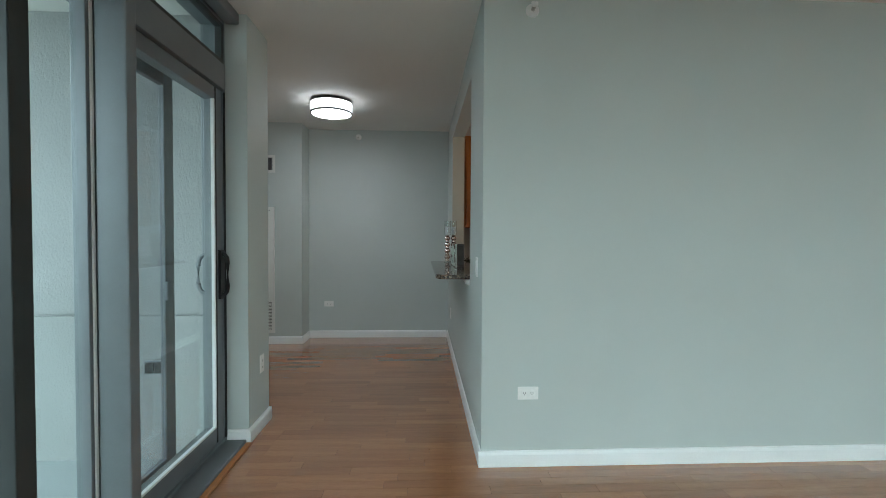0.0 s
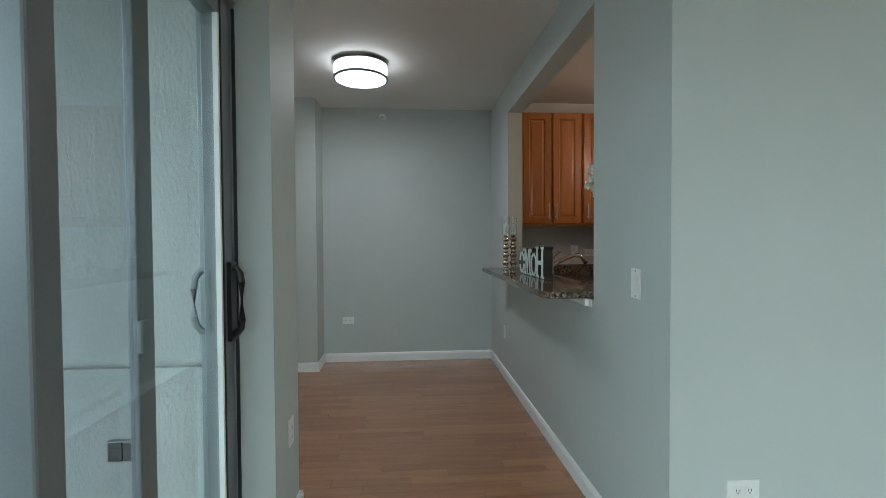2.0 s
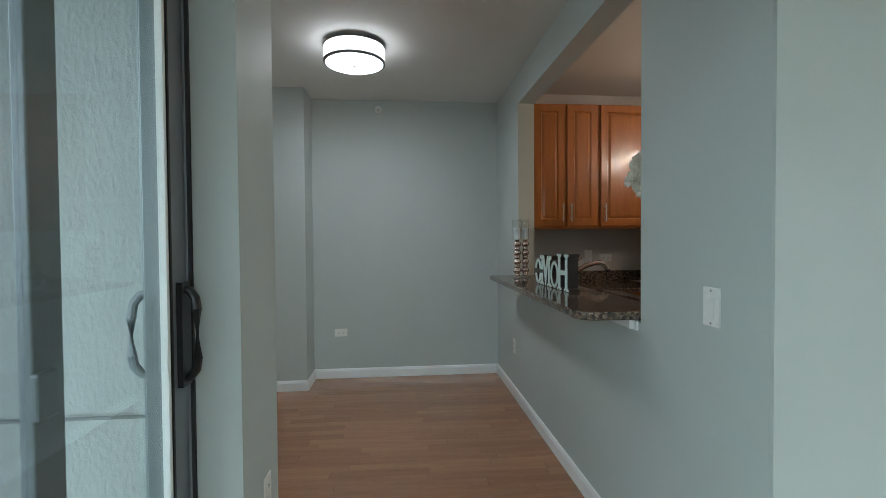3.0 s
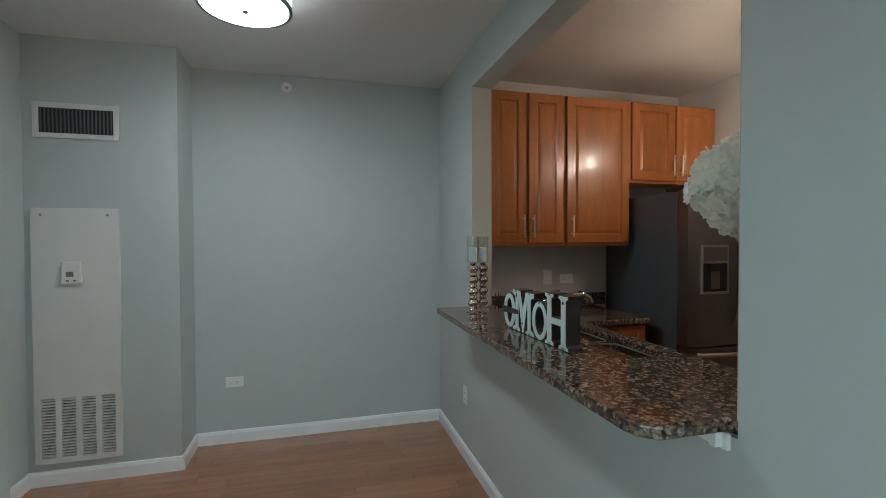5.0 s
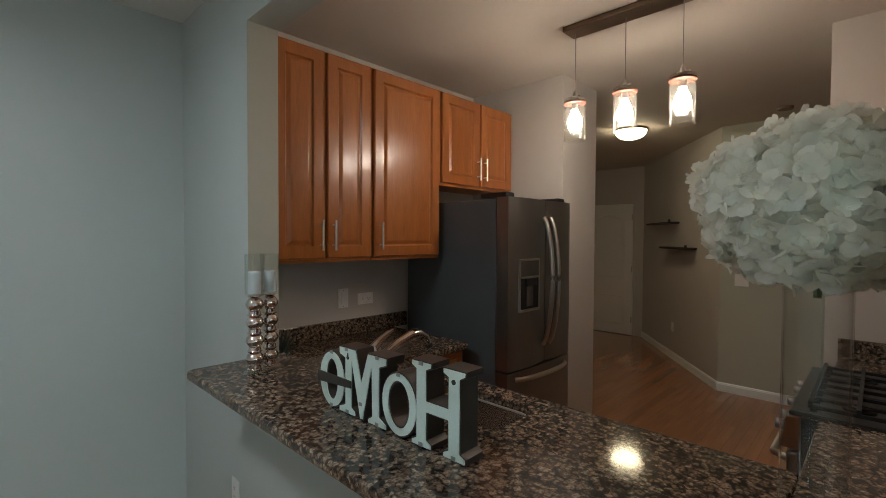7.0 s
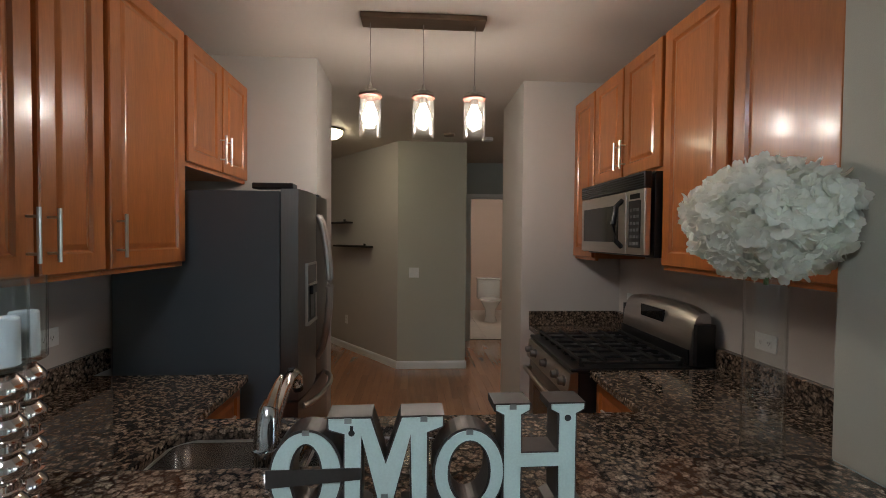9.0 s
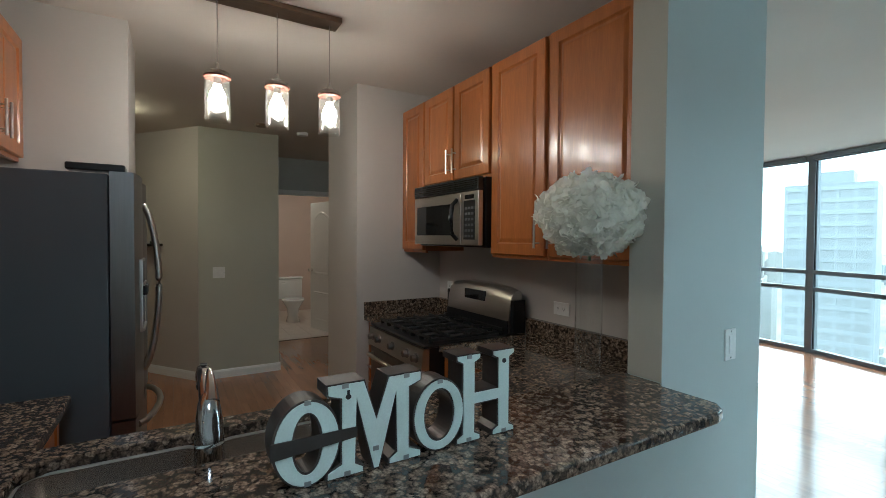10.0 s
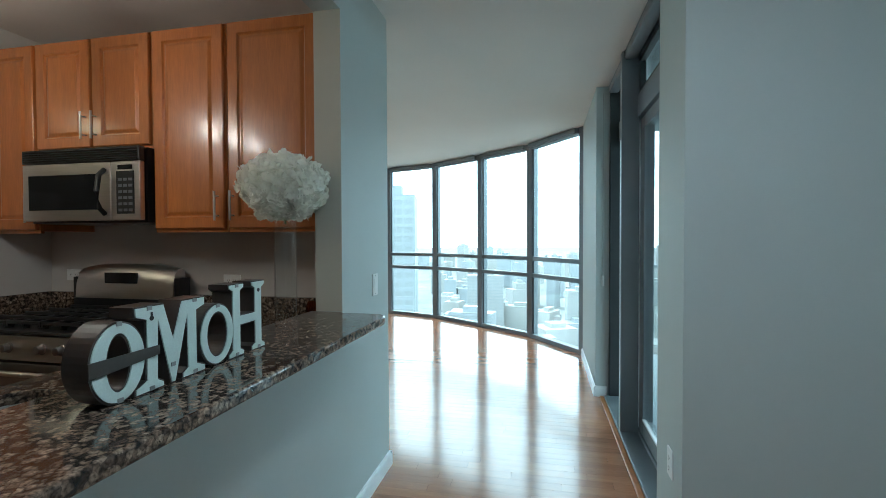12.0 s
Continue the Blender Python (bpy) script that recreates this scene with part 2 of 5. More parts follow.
CITYGROUND = mat("hazy_city_ground", (0.205, 0.20, 0.185), 0.9, scale=0.012, vary=0.25, bump=0, bump_scale=0.06, vary2=0.2)
TREES = mat("park_foliage", (0.10, 0.135, 0.10), 0.9, scale=0.3, vary=0.2, bump=0)


# ---- building helpers ----
def box(bm, x0, x1, y0, y1, z0, z1):
    v = [bm.verts.new(p) for p in ((x0, y0, z0), (x1, y0, z0), (x1, y1, z0), (x0, y1, z0), (x0, y0, z1), (x1, y0, z1), (x1, y1, z1), (x0, y1, z1))]
    return [bm.faces.new([v[i] for i in f]) for f in ((3, 2, 1, 0), (4, 5, 6, 7), (0, 1, 5, 4), (1, 2, 6, 5), (2, 3, 7, 6), (3, 0, 4, 7))]


def boxes(*rows, bevel=0.0, seg=2):
    bm = bmesh.new()
    for r in rows:
        box(bm, *r)
    if bevel:
        bmesh.ops.bevel(bm, geom=list(bm.edges), offset=bevel, segments=seg, affect="EDGES", profile=0.5)
    return bm


def prism(points, z0, z1, bm=None):
    """An upright prism over a counter-clockwise outline."""
    bm = bm or bmesh.new()
    low, top = [bm.verts.new((x, y, z0)) for x, y in points], [bm.verts.new((x, y, z1)) for x, y in points]
    bm.faces.new(low[::-1])
    bm.faces.new(top)
    for i in range(len(points)):
        j = (i + 1) % len(points)
        bm.faces.new((low[i], low[j], top[j], top[i]))
    return bm


def lathe(profile, at=(0, 0, 0), seg=24, bm=None, axis="z"):
    """A turned body from (radius, height) rows."""
    bm = bm or bmesh.new()
    rings = []
    for r, h in profile:
        ring = []
        for i in range(seg):
            a = 2 * math.pi * i / seg
            u, v = r * math.cos(a), r * math.sin(a)
            p = {"z": (u, v, h), "y": (u, h, v), "x": (h, u, v)}[axis]
            ring.append(bm.verts.new((at[0] + p[0], at[1] + p[1], at[2] + p[2])))
        rings.append(ring)
    for a, b in zip(rings, rings[1:]):
        for i in range(seg):
            j = (i + 1) % seg
            bm.faces.new((a[i], a[j], b[j], b[i]))
    bm.faces.new(rings[0][::-1])
    bm.faces.new(rings[-1])
    bmesh.ops.recalc_face_normals(bm, faces=bm.faces)
    return bm


def tube(points, radii, seg=10, bm=None):
    """A round bar along points, with a radius at each."""
    bm = bm or bmesh.new()
    pts = [Vector(p) for p in points]
    if not isinstance(radii, (list, tuple)):
        radii = [radii] * len(pts)
    rings = []
    for i, p in enumerate(pts):
        d = (pts[min(i + 1, len(pts) - 1)] - pts[max(i - 1, 0)]).normalized()
        side = d.cross(Vector((0, 0, 1)))
        side = (side if side.length > 1e-3 else d.cross(Vector((0, 1, 0)))).normalized()
        up = side.cross(d)
        rings.append([bm.verts.new(p + radii[i] * (math.cos(2 * math.pi * k / seg) * side + math.sin(2 * math.pi * k / seg) * up)) for k in range(seg)])
    for a, b in zip(rings, rings[1:]):
        for k in range(seg):
            j = (k + 1) % seg
            bm.faces.new((a[k], a[j], b[j], b[k]))
    bm.faces.new(rings[0][::-1])
    bm.faces.new(rings[-1])
    bmesh.ops.recalc_face_normals(bm, faces=bm.faces)
    return bm


def solid(name, bm, material, smooth=False):
    me = bpy.data.meshes.new(name)
    bmesh.ops.recalc_face_normals(bm, faces=bm.faces)
    bm.to_mesh(me)
    bm.free()
    me.materials.append(material)
    if smooth:
        me.polygons.foreach_set("use_smooth", [True] * len(me.polygons))
        me.set_sharp_from_angle(angle=radians(35))
    return new(name, me)


def part(name, bm, material, parent, label="", smooth=False):
    ob = solid(name, bm, material, smooth)
    ob.parent = parent
    ob.matrix_parent_inverse = parent.matrix_basis.inverted() if parent.parent is None else Matrix()
    if label:
        tagged(ob, label)
    return ob


def thing(name, at, label, category, group=""):
    ob = new(name)
    ob.empty_display_size = 0.1
    ob.matrix_basis = pose(*at)
    return tagged(ob, label, category, group)


def structure(name, bm, material, label, category="wall", smooth=False):
    return tagged(solid(name, bm, material, smooth), label, category, kind="structure")


# ---- the shell ----
H = 2.62
OY0, OY1 = 0.622, 2.49
WIN = [(-1.37, -2.88), (-0.76, -3.74), (0.0, -4.36), (0.85, -4.965), (1.785, -5.30), (2.79, -5.42), (3.81, -5.31), (4.81, -4.96)]

def holed(x0, x1, y0, y1, z0, z1, ya, yb, za, zb):
    """A wall in the y-z plane with one rectangular opening, as one skin."""
    bm = bmesh.new()
    rings = [[bm.verts.new((x, y, z)) for y, z in rect] for x in (x0, x1) for rect in (((y0, z0), (y1, z0), (y1, z1), (y0, z1)), ((ya, za), (yb, za), (yb, zb), (ya, zb)))]
    for i in range(4):
        j = (i + 1) % 4
        for a, b in ((0, 1), (3, 2), (2, 0), (1, 3)):
            bm.faces.new((rings[a][i], rings[a][j], rings[b][j], rings[b][i]))
    return bm


structure("wall_bar", holed(0, 0.13, 0, 3.45, 0, H, OY0, OY1, 0.978, 2.378), WALL,
          "sage grey painted wall with a serving opening over the bar")
structure("wall_kitchen_south", boxes((0.13, 2.29, 0, 0.135, 0, H), (2.29, 3.0, 0, 0.845, 0, H)), WARM, "greige painted kitchen wall behind the stove")
structure("wall_living_north", boxes((0.0, 2.99, -0.012, -0.0005, 0, H), (2.99, 4.96, -0.35, -0.2, 0, H)), WALL, "sage grey painted living room wall")
structure("wall_dining_north", boxes((-1.757, 0, 3.285, 3.45, 0, H)), WALL, "sage grey painted end wall of the dining nook")
structure("wall_closet", boxes((-2.555, -1.757, 2.955, 3.45, 0, H)), WALL, "sage grey painted projecting closet front")
structure("wall_dining_west", boxes((-2.78, -2.555, 0.45, 3.45, 0, H)), WALL, "sage grey painted side wall of the dining nook")
structure("wall_pier", boxes((-2.555, -1.40, 0.45, 0.70, 0, H), (-1.66, -1.40, 0.3305, 0.45, 0, H)), WALL, "sage grey painted pier beside the sliding door")
structure("wall_pier_window", prism(((-1.66, -2.95), (-1.362, -2.90), (-1.345, -1.501), (-1.66, -1.501)), 0, H), WALL, "light grey painted pier between sliding door and windows")
structure("wall_kitchen_north", boxes((0.13, 2.01, 3.0, 3.45, 0, H)), WARM, "greige painted kitchen wall behind the sink counter")
structure("wall_fridge_block", boxes((2.01, 2.50, 2.205, 4.7, 0, H)), WARM, "greige painted wall block beside the fridge")
structure("wall_hall_end", boxes((2.50, 6.45, 4.6, 4.7, 0, H), (6.35, 6.45, 3.25, 4.6, 0, H)), WARM, "greige painted end walls of the hallway")
structure("wall_hall_angled", prism(((4.382, 1.79), (6.35, 1.17), (6.35, 3.25)), 0, H), WARM, "greige painted angled hallway wall")
structure("wall_hall_pillar", prism(((4.38, 1.0), (6.35, 1.0), (6.35, 1.169), (4.38, 1.789)), 0, H), OLIVE, "olive grey painted wall end facing the kitchen")
structure("wall_hall_south", boxes((2.99, 5.79, -0.199, -0.19, 0, H)), WARM, "greige painted side wall of the hallway")
structure("wall_bath_front", boxes((5.8, 5.9, -0.2, -0.12, 0, H), (5.8, 5.9, 0.78, 1.0, 0, H), (5.8, 5.9, -0.12, 0.78, 2.1, H)), WALL, "grey painted wall over the bathroom doorway")
structure("wall_bath", boxes((8.5, 8.6, -1.0, 1.17, 0, H), (5.9, 8.5, -1.0, -0.9, 0, H), (6.35, 8.5, 1.07, 1.17, 0, H), (5.9, 5.95, -0.9, -0.2, 0, H)), BATH, "warm beige painted bathroom walls")
structure("wall_living_east", boxes((4.81, 4.96, -4.85, -0.35, 0, H)), WALL, "sage grey painted side wall of the living room")

ceil_bm = prism([(-1.66, -2.97)] + [(x - 0.05, y - 0.10) for x, y in WIN[:1]] + [(x, y - 0.09) for x, y in WIN[1:]] + [(4.96, -4.85), (4.96, 0.0), (-1.66, 0.0)], H, H + 0.14)
box(ceil_bm, -2.78, 0.065, 0.0, 3.45, H, H + 0.14)
structure("ceiling", ceil_bm, CEIL, "off-white painted ceiling of the living and dining space", "ceiling")
structure("ceiling_kitchen", boxes((0.0655, 8.6, 0.0005, 3.45, H, H + 0.14), (2.04, 8.6, 3.4505, 4.7, H, H + 0.14), (4.9605, 8.6, -1.0, 0.0, H, H + 0.14)), KCEIL, "ceiling of the kitchen and hallway, colour darkened to a warm beige", "ceiling")
# Thin liners on both jambs, darker and warmer than the wall around them.
structure("opening_reveal", boxes((0.0005, 0.1295, OY0, OY0 + 0.003, 1.019, 2.378), (0.0005, 0.1295, OY1 - 0.003, OY1, 1.019, 2.378)), TAUPE, "taupe reveals of the serving opening", "trim")

floor = structure("floor", prism([(-1.66, -2.95), (-1.40, -2.97)] + [(x, y - 0.05) for x, y in WIN[1:]] + [(4.96, -4.85), (4.96, 0.0), (8.6, 0.0), (8.6, 4.7), (2.04, 4.7), (2.04, 3.45), (-2.78, 3.45), (-2.78, 0.4), (-1.66, 0.4)], -0.2, -0.013),
                  SUBFLOOR, "warm brown oak strip floor", "floor")


def skirting(name, p, q, out):
    """A white baseboard from p to q, standing out by the unit vector out."""
    bm = bmesh.new()
    rows = ((0.0, 0.0), (0.016, 0.0), (0.016, 0.068), (0.009, 0.085), (0.0, 0.088))
    ends = [[bm.verts.new((e[0] + out[0] * d, e[1] + out[1] * d, z)) for d, z in rows] for e in (p, q)]
    for i in range(5):
        j = (i + 1) % 5
        bm.faces.new((ends[0][i], ends[0][j], ends[1][j], ends[1][i]))
    bm.faces.new(ends[0])
    bm.faces.new(ends[1][::-1])
    structure(name, bm, TRIM, "white painted wooden baseboard", "baseboard")


skirting("baseboard", (0.0, -0.012), (0.0, 3.285), (-1, 0))
skirting("baseboard", (-0.016, -0.012), (2.99, -0.012), (0, -1))
skirting("baseboard", (-1.757, 3.285), (-0.016, 3.285), (0, -1))
skirting("baseboard", (-1.757, 2.939), (-1.757, 3.269), (1, 0))
skirting("baseboard", (-2.555, 2.955), (-1.757, 2.955), (0, -1))
skirting("baseboard", (-2.555, 0.70), (-2.555, 2.939), (1, 0))
skirting("baseboard", (-2.539, 0.70), (-1.384, 0.70), (0, 1))
skirting("baseboard", (-1.40, 0.314), (-1.40, 0.70), (1, 0))
skirting("baseboard", (-1.525, 0.33), (-1.40, 0.33), (0, -1))
skirting("baseboard", (-1.3615, -2.86), (-1.345, -1.484), (0.9999, -0.0122))
skirting("baseboard", (-1.435, -1.501), (-1.345, -1.501), (0, 1))
skirting("baseboard", (4.38, 0.984), (4.38, 1.79), (-1, 0))
skirting("baseboard", (4.38, 1.0), (5.8, 1.0), (0, -1))
d = Vector((1.968, 1.46)).normalized()
skirting("baseboard", (4.37, 1.782), (6.35, 3.25), (-d.y, d.x))
skirting("baseboard", (2.50, 2.205), (2.50, 4.6), (1, 0))
skirting("baseboard", (2.29, 0.845), (3.0, 0.845), (0, 1))

# ---- curved window wall ----
def bay(name, p, q):
    """One storey-high window bay from p to q: head, sill, two rails and three panes."""
    p, q = Vector(p), Vector(q)
    along = (q - p).normalized()
    out = Vector((along.y, -along.x))
    length = (q - p).length
    m = Matrix(((along.x, out.x, 0, p.x), (along.y, out.y, 0, p.y), (0, 0, 1, 0), (0, 0, 0, 1)))

    def put(rows, bevel=0.0):
        bm = boxes(*rows, bevel=bevel)
        bm.transform(m)
        return bm
    win = tagged(solid(name, put([(0.045, length - 0.045, -0.02, 0.07, 0.0, 0.055), (0.045, length - 0.045, -0.02, 0.07, 2.55, H)], 0.004), ALU), "tall grey aluminium framed window bay", "window", "curved window bays", "structure")
    part("mullion", put([(-0.045, 0.045, -0.03, 0.10, 0.0, H)], 0.005), ALU, win)
    for z in (0.85, 1.075):
        part("rail", put([(0.045, length - 0.045, -0.015, 0.06, z - 0.028, z + 0.028)], 0.004), ALU, win)
    for z0, z1 in ((0.055, 0.822), (0.878, 1.047), (1.103, 2.55)):
        pane = part("pane", put([(0.047, length - 0.047, 0.018, 0.026, z0, z1)]), TINTED, win, "clear window glass")
        pane.visible_shadow = False
        part("gasket", put([(0.045, 0.056, -0.0, 0.018, z0, z1), (length - 0.056, length - 0.045, -0.0, 0.018, z0, z1)]), RUBBER, win)
    shade = thing("roller_shade", (p.x, p.y, 2.53), "rolled-up roller shade cassette under the ceiling", "roller shade", "roller shades")
    part("cassette", put([(0.06, length - 0.06, -0.085, -0.032, 2.555, 2.612)], 0.008), ALU, shade)
    part("hem_bar", put([(0.07, length - 0.07, -0.075, -0.055, 2.535, 2.550)]), ALU, shade)


for i in range(len(WIN) - 1):
    bay("window_%d" % (i + 1), WIN[i], WIN[i + 1])

# ---- sliding balcony door ----
YA, YB = -1.50, 0.33
door = structure("door_1", boxes((-1.66, -1.53, YB - 0.03, YB, 0, 2.60), (-1.66, -1.53, YA + 0.05, YB - 0.03, 0, 0.045), (-1.66, -1.515, YA + 0.05, YB - 0.03, 2.15, 2.30), (-1.66, -1.53, YA + 0.05, YB - 0.03, 2.54, 2.60), bevel=0.004), ALU,
                 "closed sliding glass balcony door in a grey aluminium frame", "sliding door")
part("jamb", boxes((-1.66, -1.45, YA, YA + 0.05, 0, 2.60), bevel=0.004), ALUDARK, door)
part("post", boxes((-1.53, -1.415, -0.775, -0.715, 0.0, 2.60), bevel=0.005), ALU, door)
part("sidelight_stile", boxes((-1.61, -1.535, -1.114, -1.041, 0.045, 2.15), bevel=0.004), ALUDARK, door)
fixed = part("fixed_stile", boxes((-1.60, -1.545, -0.795, -0.776, 0.045, 2.15), (-1.60, -1.545, -0.760, -0.715, 0.045, 2.15), bevel=0.003), ALU, door)
part("bead", boxes((-1.552, -1.540, -0.7755, -0.7655, 0.05, 2.145)), TRIM, fixed, "pale glazing bead")
part("gasket", boxes((-1.590, -1.556, -0.7765, -0.7605, 0.05, 2.145)), RUBBER, fixed)
part("threshold", boxes((-1.5295, -1.410, YA + 0.051, YB - 0.005, 0.0, 0.026), bevel=0.004), ALU, door)
part("threshold_strip", boxes((-1.4095, -1.375, YA + 0.03, YB - 0.02, 0.0, 0.012), bevel=0.004), WOODIN, door, "thin wooden edge strip")
leaf = part("sliding_leaf", boxes((-1.60, -1.537, -0.70, -0.61, 0.05, 2.145), (-1.60, -1.537, 0.197, 0.298, 0.05, 2.145), (-1.60, -1.537, -0.61, 0.197, 0.05, 0.15), (-1.60, -1.537, -0.61, 0.197, 2.07, 2.145), bevel=0.004), ALU, door)
pull = tube([(-1.537, 0.262, 0.925), (-1.512, 0.262, 0.930), (-1.497, 0.260, 0.950), (-1.492, 0.258, 0.98), (-1.492, 0.258, 1.12), (-1.497, 0.260, 1.15), (-1.512, 0.262, 1.170), (-1.537, 0.262, 1.175)], 0.013)
box(pull, -1.5365, -1.521, 0.236, 0.288, 0.905, 1.195)
part("handle", pull, BLACK, leaf, "black pull handle", True)
part("outer_handle", tube([(-1.600, 0.240, 0.94), (-1.628, 0.236, 0.947), (-1.645, 0.232, 0.97), (-1.650, 0.230, 1.0), (-1.650, 0.230, 1.10), (-1.645, 0.232, 1.14), (-1.628, 0.236, 1.163), (-1.600, 0.240, 1.17)], 0.012), ALU, leaf, smooth=True)
part("bead", boxes((-1.552, -1.534, 0.184, 0.1965, 0.15, 2.07), (-1.552, -1.534, -0.61, 0.184, 0.15, 0.162)), TRIM, leaf, "pale glazing bead")
part("gasket", boxes((-1.5365, -1.533, 0.203, 0.212, 0.06, 2.14)), RUBBER, leaf)
part("gasket", boxes((-1.532, -1.522, 0.3005, 0.310, 0.05, 2.14)), RUBBER, door)
for rows in ((-1.552, -1.546, -0.611, 0.198, 0.148, 2.072), (-1.585, -1.577, -1.042, -0.794, 0.045, 2.15), (-1.585, -1.577, YA + 0.05, -1.113, 0.045, 2.15), (-1.585, -1.577, YA + 0.05, -0.776, 2.30, 2.54), (-1.585, -1.577, -0.714, YB - 0.03, 2.30, 2.54)):
    pane = part("pane", boxes(rows), GLASS, door, "clear door glass")
    pane.visible_shadow = False
part("transom_bead", boxes((-1.56, -1.525, -0.714, -0.69, 2.3005, 2.54), (-1.56, -1.525, 0.265, 0.2995, 2.3005, 2.54), (-1.56, -1.525, -0.69, 0.265, 2.3005, 2.325), (-1.56, -1.525, -0.69, 0.265, 2.515, 2.54)), ALUDARK, door)
screen = thing("screen_door", (-1.69, -0.23, 0.02), "grey framed sliding screen door outside the glass", "screen door")
part("stile", boxes((-1.705, -1.675, -0.065, 0.022, 0.02, 2.13), bevel=0.004), ALU, screen)
part("stile", boxes((-1.705, -1.675, -0.48, -0.41, 0.02, 2.13), bevel=0.004), ALU, screen)
part("screen_rail", boxes((-1.705, -1.675, -0.41, -0.065, 2.06, 2.13), bevel=0.004), ALU, screen)
part("screen_rail", boxes((-1.705, -1.675, -0.41, -0.065, 0.02, 0.10), bevel=0.004), ALU, screen)
mesh_ = part("mesh", boxes((-1.691, -1.689, -0.41, -0.065, 0.10, 2.06)), MESH, screen, "fine grey insect mesh")
mesh_.visible_shadow = False
part("latch", boxes((-1.6745, -1.655, -0.078, -0.02, 0.94, 1.04), bevel=0.006), ALU, screen)
roller = thing("roller_shade", (-1.46, 0, 2.53), "rolled-up roller shade cassette over the sliding door", "roller shade")
part("cassette", boxes((-1.513, -1.435, YA + 0.052, YB - 0.02, 2.545, 2.612), bevel=0.008), ALU, roller)

# ---- balcony ----
structure("wall_balcony", boxes((-3.05, -1.661, 0.36, 0.449, 0.80, 2.66), (-3.05, -1.661, 0.345, 0.449, -0.12, 0.785), (-3.05, -1.661, 0.375, 0.449, 0.785, 0.80)), STUCCO, "pale rough stucco balcony end wall")
structure("balcony_floor", boxes((-3.3, -1.661, -3.5, 0.345, -0.22, -0.10)), CONCRETE, "pale concrete balcony floor", "floor")
structure("balcony_soffit", boxes((-3.3, -1.665, -3.5, 0.45, 2.66, 2.80)), CONCRETE, "pale concrete balcony soffit", "ceiling")
rail = thing("balcony_railing", (-3.2, -1.5, -0.1), "grey metal balcony railing with glass infill", "railing")
for x, y in [(-3.2, -3.4 + 0.93 * k) for k in range(5)] + [(-2.5, -3.4), (-1.75, -3.4)]:
    part("post", boxes((x - 0.025, x + 0.025, y - 0.025, y + 0.025, -0.10, 0.98), bevel=0.004), ALU, rail)
part("top_rail", boxes((-3.235, -3.165, -3.43, 0.34, 0.98, 1.02), bevel=0.005), ALU, rail)
part("top_rail", boxes((-3.165, -1.70, -3.435, -3.365, 0.98, 1.02), bevel=0.005), ALU, rail)
for rows in ((-3.205, -3.197, -3.35, 0.30, 0.02, 0.93), (-3.15, -1.77, -3.404, -3.396, 0.02, 0.93)):
    pane = part("infill", boxes(rows), GLASS, rail)
    pane.visible_shadow = False

outdoor = thing("outdoor_outlet", (-1.96, 0.345, 0.44), "grey weatherproof outlet cover on the balcony wall", "outlet")
part("box", boxes((-2.022, -1.898, 0.322, 0.3445, 0.435, 0.515), bevel=0.004), ALU, outdoor)
part("lid", boxes((-2.014, -1.963, 0.316, 0.3215, 0.441, 0.509), bevel=0.002), ALUDARK, outdoor)
part("lid", boxes((-1.957, -1.906, 0.316, 0.3215, 0.441, 0.509), bevel=0.002), ALUDARK, outdoor)

# ---- the city below ----
GROUND = -78.0
structure("ground", prism([(4000 * math.cos(a * math.pi / 16), 4000 * math.sin(a * math.pi / 16)) for a in range(32)], GROUND - 1, GROUND), CITYGROUND, "hazy city ground far below", "ground")
rng = random.Random(7)


def tower(x, y, w, dpt, top, turn, material, fins, near):
    ob = thing("building", (x, y, GROUND, 0, 0, turn), "pale hazy office building far below the windows" if top < 5 else "tall blue glass tower in the haze", "building", "city buildings")
    m = pose(x, y, 0, 0, 0, turn)
    bm = boxes((-w / 2, w / 2, -dpt / 2, dpt / 2, GROUND, top))
    bm.transform(m)
    part("wall", bm, FACADEGLASS if near else material, ob)
    bm = boxes((-w / 4, w / 5, -dpt / 4, dpt / 4, top, top + 3))
    bm.transform(m)
    part("roof_plant", bm, material, ob)
    if near:
        z = top - 1.0
        k = 0
        while z > GROUND + 3 and k < 34:
            bm = boxes((-w / 2 - 0.15, w / 2 + 0.15, -dpt / 2 - 0.15, dpt / 2 + 0.15, z - 0.5, z + 0.5))
            bm.transform(m)
            part("storey_band", bm, material, ob)
            z -= 2.6
            k += 1
        if fins:
            for s in range(int(w / 3) + 1):
                u = -w / 2 + 3 * s
                bm = boxes((u - 0.3, u + 0.3, -dpt / 2 - 0.12, dpt / 2 + 0.12, GROUND, top))
                bm.transform(m)
                part("pier", bm, material, ob)


tower(43, -128, 15, 15, 14, 12, FACADES[1], True, True)
tower(66, -118, 16, 18, 9, 30, FACADES[3], True, True)
tower(45, -390, 30, 18, -30, 8, FACADES[0], True, True)
tower(-34, -372, 24, 18, -40, -6, FACADES[2], True, True)
tower(-115, -345, 28, 18, -34, -20, FACADES[0], True, True)
tower(160, -345, 24, 22, -28, 15, FACADES[3], True, True)
for k in range(400):
    ang, dist = radians(rng.uniform(190, 325)), rng.uniform(150, 1300)
    if abs(math.degrees(ang) - 290) < 14 and dist < 230:
        continue
    w = rng.uniform(10, 28)
    tower(dist * math.cos(ang), dist * math.sin(ang), w, rng.uniform(10, 24), GROUND + min(72, rng.uniform(6, 20) + (24 if rng.random() < 0.16 else 0) + dist * 0.02), rng.uniform(-30, 30), FACADES[rng.randrange(4)], False, dist < 300)
park = bmesh.new()
